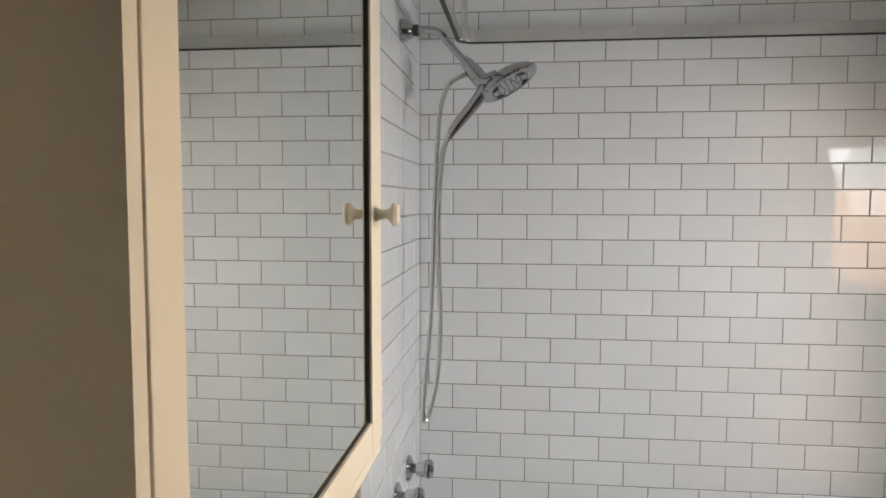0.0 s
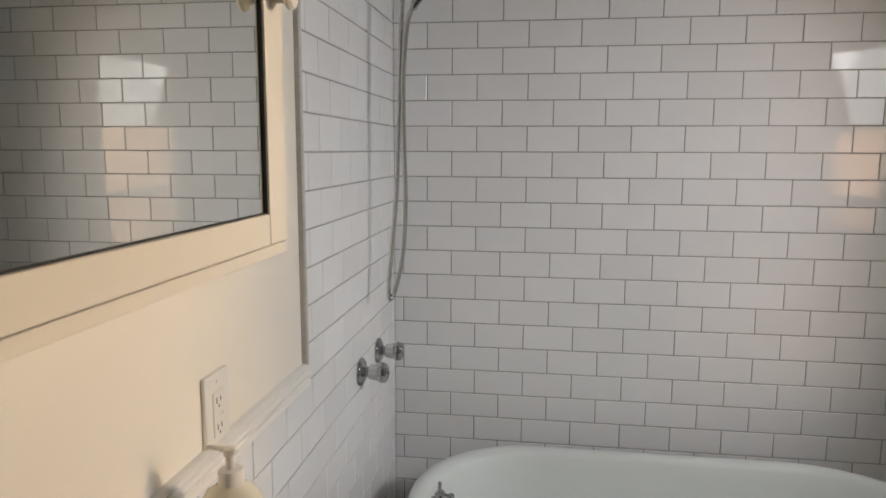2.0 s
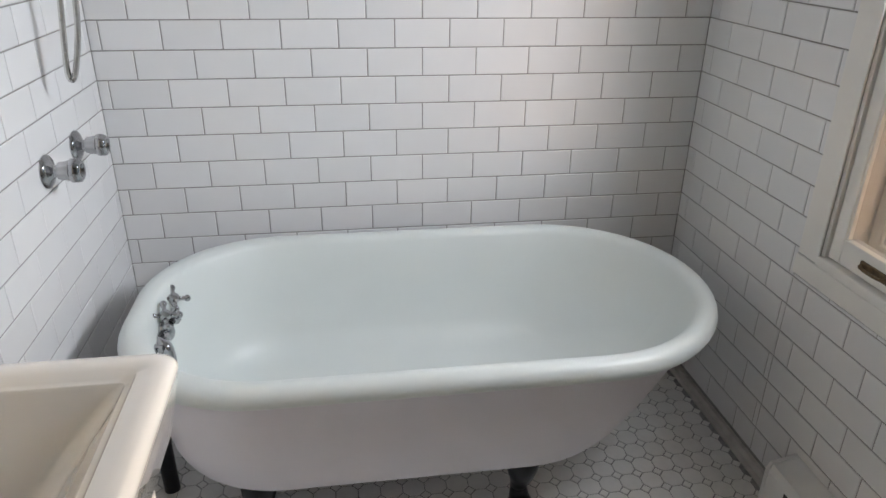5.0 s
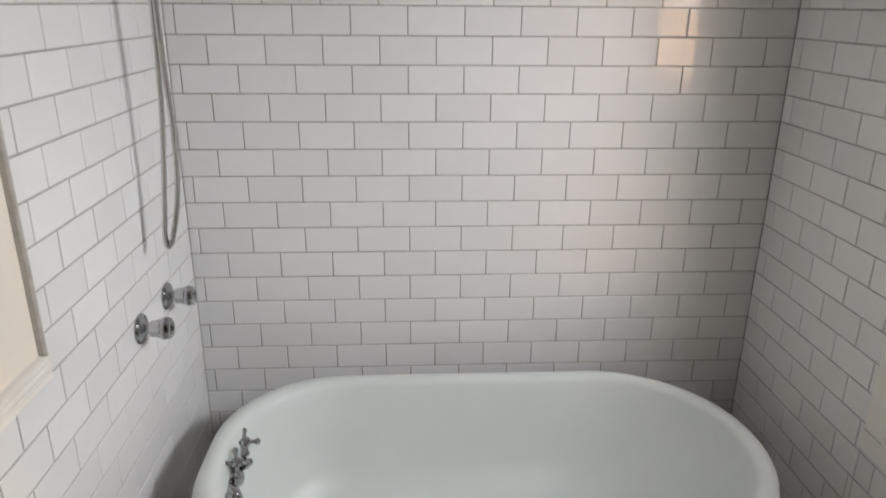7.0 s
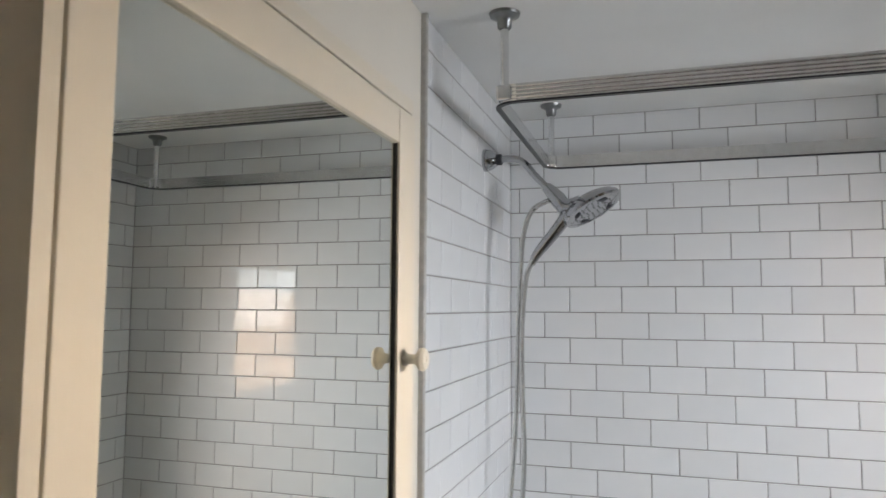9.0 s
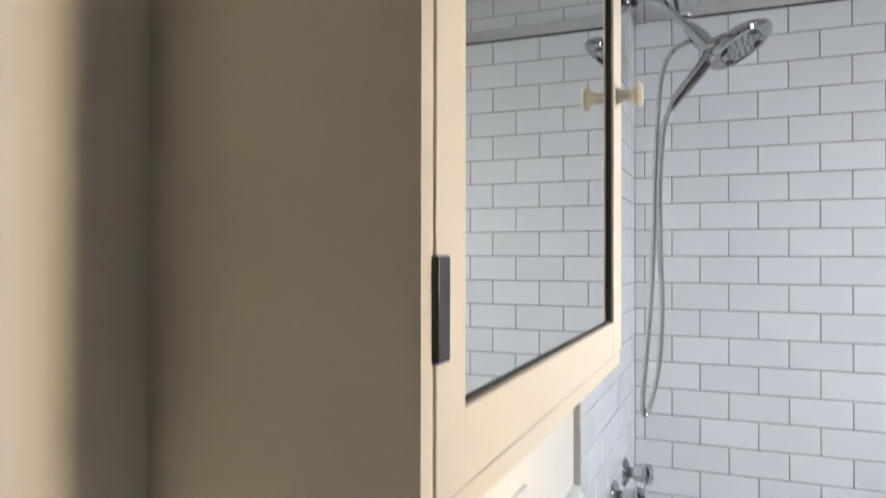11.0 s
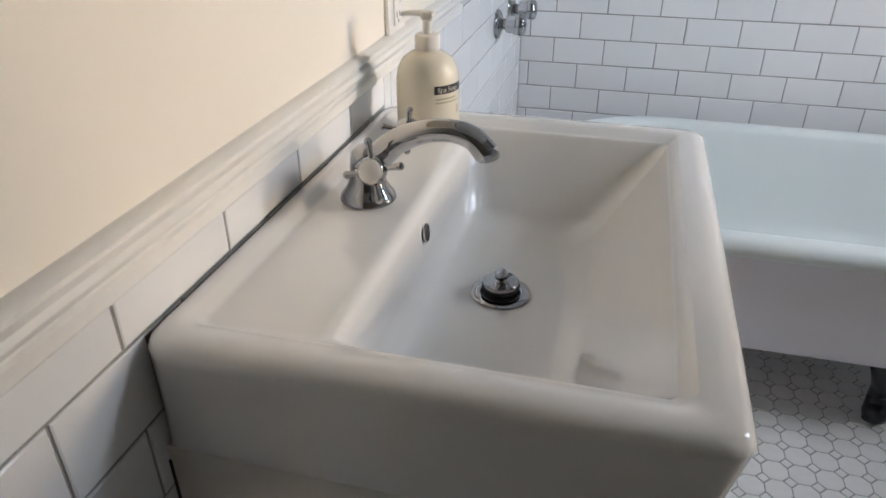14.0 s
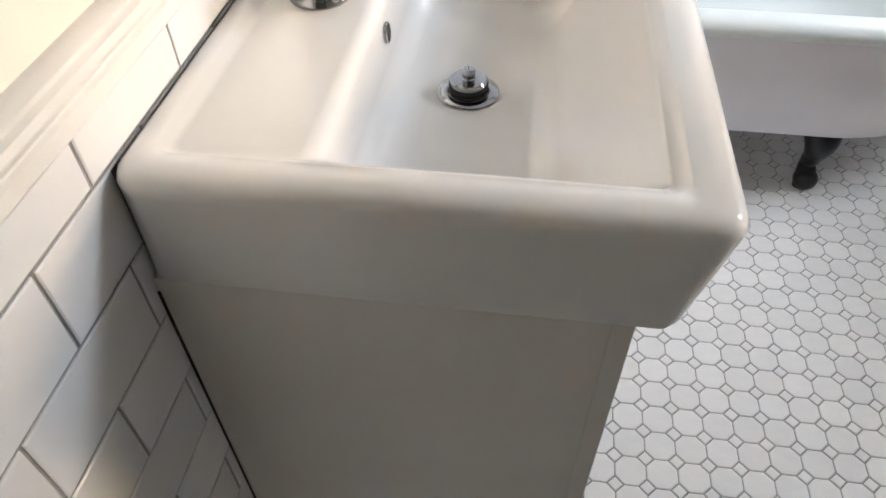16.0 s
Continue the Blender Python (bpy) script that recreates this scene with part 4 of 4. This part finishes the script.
def tile_mesh(w, h, kind):
    """A glazed tile lying in its own plane, face along +z, with eased edges."""
    key = (round(w, 4), round(h, 4), kind)
    if key in tile_cache:
        return tile_cache[key]
    e, d = 0.0016, PROUD
    a, b = w / 2, h / 2
    vs = [(-a, -b, -0.002), (a, -b, -0.002), (a, b, -0.002), (-a, b, -0.002), (-a, -b, d * 0.55), (a, -b, d * 0.55), (a, b, d * 0.55), (-a, b, d * 0.55),
          (-a + e, -b + e, d), (a - e, -b + e, d), (a - e, b - e, d), (-a + e, b - e, d)]
    fs = [(8, 9, 10, 11)]
    for i in range(4):
        j = (i + 1) % 4
        fs += [(i, j, 4 + j, 4 + i), (4 + i, 4 + j, 8 + j, 8 + i)]
    me = bpy.data.meshes.new("tile")
    me.from_pydata(vs, [], fs)
    me.materials.append(M_TILE)
    tile_cache[key] = me
    return me


trng = random.Random(7)


def lay_tiles(wall, base, along, up, normal, u0, u1, v0, v1, even, odd, keep=None, singles=None, lift=0.0):
    """Running-bond tiles on a wall between two lengths and two heights; even and odd: the first joint of each row, in tiles.
    Tiles past those in the singles test are joined into one mesh."""
    turn = Matrix((along, up, normal)).transposed().to_4x4()
    rest_v, rest_f = [], []
    k = math.floor((v0 - Z0 - lift) / PZ)
    while Z0 + lift + k * PZ < v1 - 0.004:
        za, zb = max(v0, Z0 + lift + k * PZ), min(v1, Z0 + lift + (k + 1) * PZ)
        start = (even if k % 2 == 0 else odd) - 1
        n = math.floor(u0 / PX - start) - 1
        while (start + n) * PX < u1:
            ua, ub = max(u0, (start + n) * PX), min(u1, (start + n + 1) * PX)
            n += 1
            if ub - ua < 0.008 or zb - za < 0.008:
                continue
            c = ((ua + ub) / 2, (za + zb) / 2)
            if keep and not keep(*c):
                continue
            me = tile_mesh(ub - ua - GROUT, zb - za - GROUT, 0)
            place = Vector(base) + Vector(along) * c[0] + Vector(up) * c[1]
            tilt = Euler((trng.gauss(0, 0.0022), trng.gauss(0, 0.0016), 0)).to_matrix().to_4x4()
            m = Matrix.Translation(place) @ turn @ tilt
            if singles is None or singles(*c):
                ob = new("tile", me)
                ob.parent = wall
                ob.matrix_basis = m
            else:
                o = len(rest_v)
                rest_v += [m @ v.co for v in me.vertices]
                rest_f += [[o + i for i in p.vertices] for p in me.polygons]
        k += 1
    if rest_v:
        me = bpy.data.meshes.new("more_tiles")
        me.from_pydata(rest_v, [], rest_f)
        me.materials.append(M_TILE)
        ob = new("more_tiles", me)
        ob.parent = wall
        tagged(ob, "white wall tiles", kind="stuff")


# back wall: x runs right
lay_tiles(wall_back, (0, PROUD, 0), (1, 0, 0), (0, 0, 1), (0, -1, 0), -0.0012, WIDE + 0.0012, 0.0, HIGH, 0.68, 0.18, None, lambda u, v: v > 0.42 and v < 2.2)
# left wall: u runs from the corner towards the camera
CAP = Z0 + 6 * PZ
lay_tiles(wall_left, (-PROUD, 0, 0), (0, -1, 0), (0, 0, 1), (1, 0, 0), -0.0012, 1.30, 0.0, CAP, 0.75, 0.25, None, lambda u, v: v > 0.35)
lay_tiles(wall_left, (-PROUD, 0, 0), (0, -1, 0), (0, 0, 1), (1, 0, 0), -0.0012, -EDGE_Y - 0.002, CAP, HIGH, 0.75, 0.25)
lay_tiles(wall_left, (-PROUD, 0, 0), (0, -1, 0), (0, 0, 1), (1, 0, 0), 1.30, -NEAR, 0.0, CAP, 0.81, 0.30, None, lambda u, v: v > 0.35 and u < 2.4, 0.0275)
# right wall
lay_tiles(wall_right, (RX, 0, 0), (0, -1, 0), (0, 0, 1), (-1, 0, 0), -0.0012, -TILE_END_Y - 0.001, 0.028, HIGH, 0.30, 0.80, None, lambda u, v: v > 0.1)
lay_tiles(wall_right, (RX, 0, 0), (0, -1, 0), (0, 0, 1), (-1, 0, 0), -TILE_END_Y - 0.001, 2.2, 0.028, WIN_Z0 - 0.077, 0.30, 0.80, None, lambda u, v: u < 1.3)

# floor: octagons with small square dots between
FP = 0.0583
oct_c = 0.27 * FP


def octagon_mesh():
    a, e, d = FP / 2 - 0.0011, 0.0008, PROUD * 0.8
    def ring(r, c, z):
        return [(r, -r + c, z), (r, r - c, z), (r - c, r, z), (-r + c, r, z), (-r, r - c, z), (-r, -r + c, z), (-r + c, -r, z), (r - c, -r, z)]
    vs = ring(a, oct_c, -0.002) + ring(a, oct_c, d * 0.5) + ring(a - e, oct_c, d)
    fs = [tuple(range(16, 24))]
    for i in range(8):
        j = (i + 1) % 8
        fs += [(i, j, 8 + j, 8 + i), (8 + i, 8 + j, 16 + j, 16 + i)]
    return vs, fs


def dot_mesh():
    r, e, d = oct_c - 0.0023, 0.0008, PROUD * 0.8
    ring = lambda q, z: [(q, 0, z), (0, q, z), (-q, 0, z), (0, -q, z)]
    vs = ring(r, -0.002) + ring(r, d * 0.5) + ring(r - e, d)
    fs = [(8, 9, 10, 11)]
    for i in range(4):
        j = (i + 1) % 4
        fs += [(i, j, 4 + j, 4 + i), (4 + i, 4 + j, 8 + j, 8 + i)]
    return vs, fs


ov, of = octagon_mesh()
dv, df = dot_mesh()
ome = bpy.data.meshes.new("octagon_tile")
ome.from_pydata(ov, [], of)
ome.materials.append(M_FLOOR_TILE)
rest_v, rest_f, dot_v, dot_f = [], [], [], []
nx, ny = int(WIDE / FP) + 1, int(-NEAR / FP)
for i in range(nx):
    for j in range(ny):
        x, y = 0.02185 + i * FP, -0.003 - j * FP
        dz = trng.uniform(-0.0003, 0.0003)
        if x < WIDE - 0.03:
            if 0.40 < x < 1.22 and -1.80 < y < -0.60:
                ob = new("octagon_tile", ome)
                ob.parent = floor
                ob.matrix_basis = pose(x, y, -PROUD + dz, trng.gauss(0, 0.15), trng.gauss(0, 0.15), 0)
            else:
                o = len(rest_v)
                rest_v += [(a + x, b + y, c - PROUD + dz) for a, b, c in ov]
                rest_f += [[o + q for q in p] for p in of]
        o = len(dot_v)
        dot_v += [(a + x + FP / 2, b + y - FP / 2, c - PROUD) for a, b, c in dv]
        dot_f += [[o + q for q in p] for p in df]
for nm, v, f in (("more_octagon_tiles", rest_v, rest_f), ("dot_tiles", dot_v, dot_f)):
    me = bpy.data.meshes.new(nm)
    me.from_pydata(v, [], f)
    me.materials.append(M_FLOOR_TILE)
    ob = new(nm, me)
    ob.parent = floor
    tagged(ob, "small white floor tiles", kind="stuff")
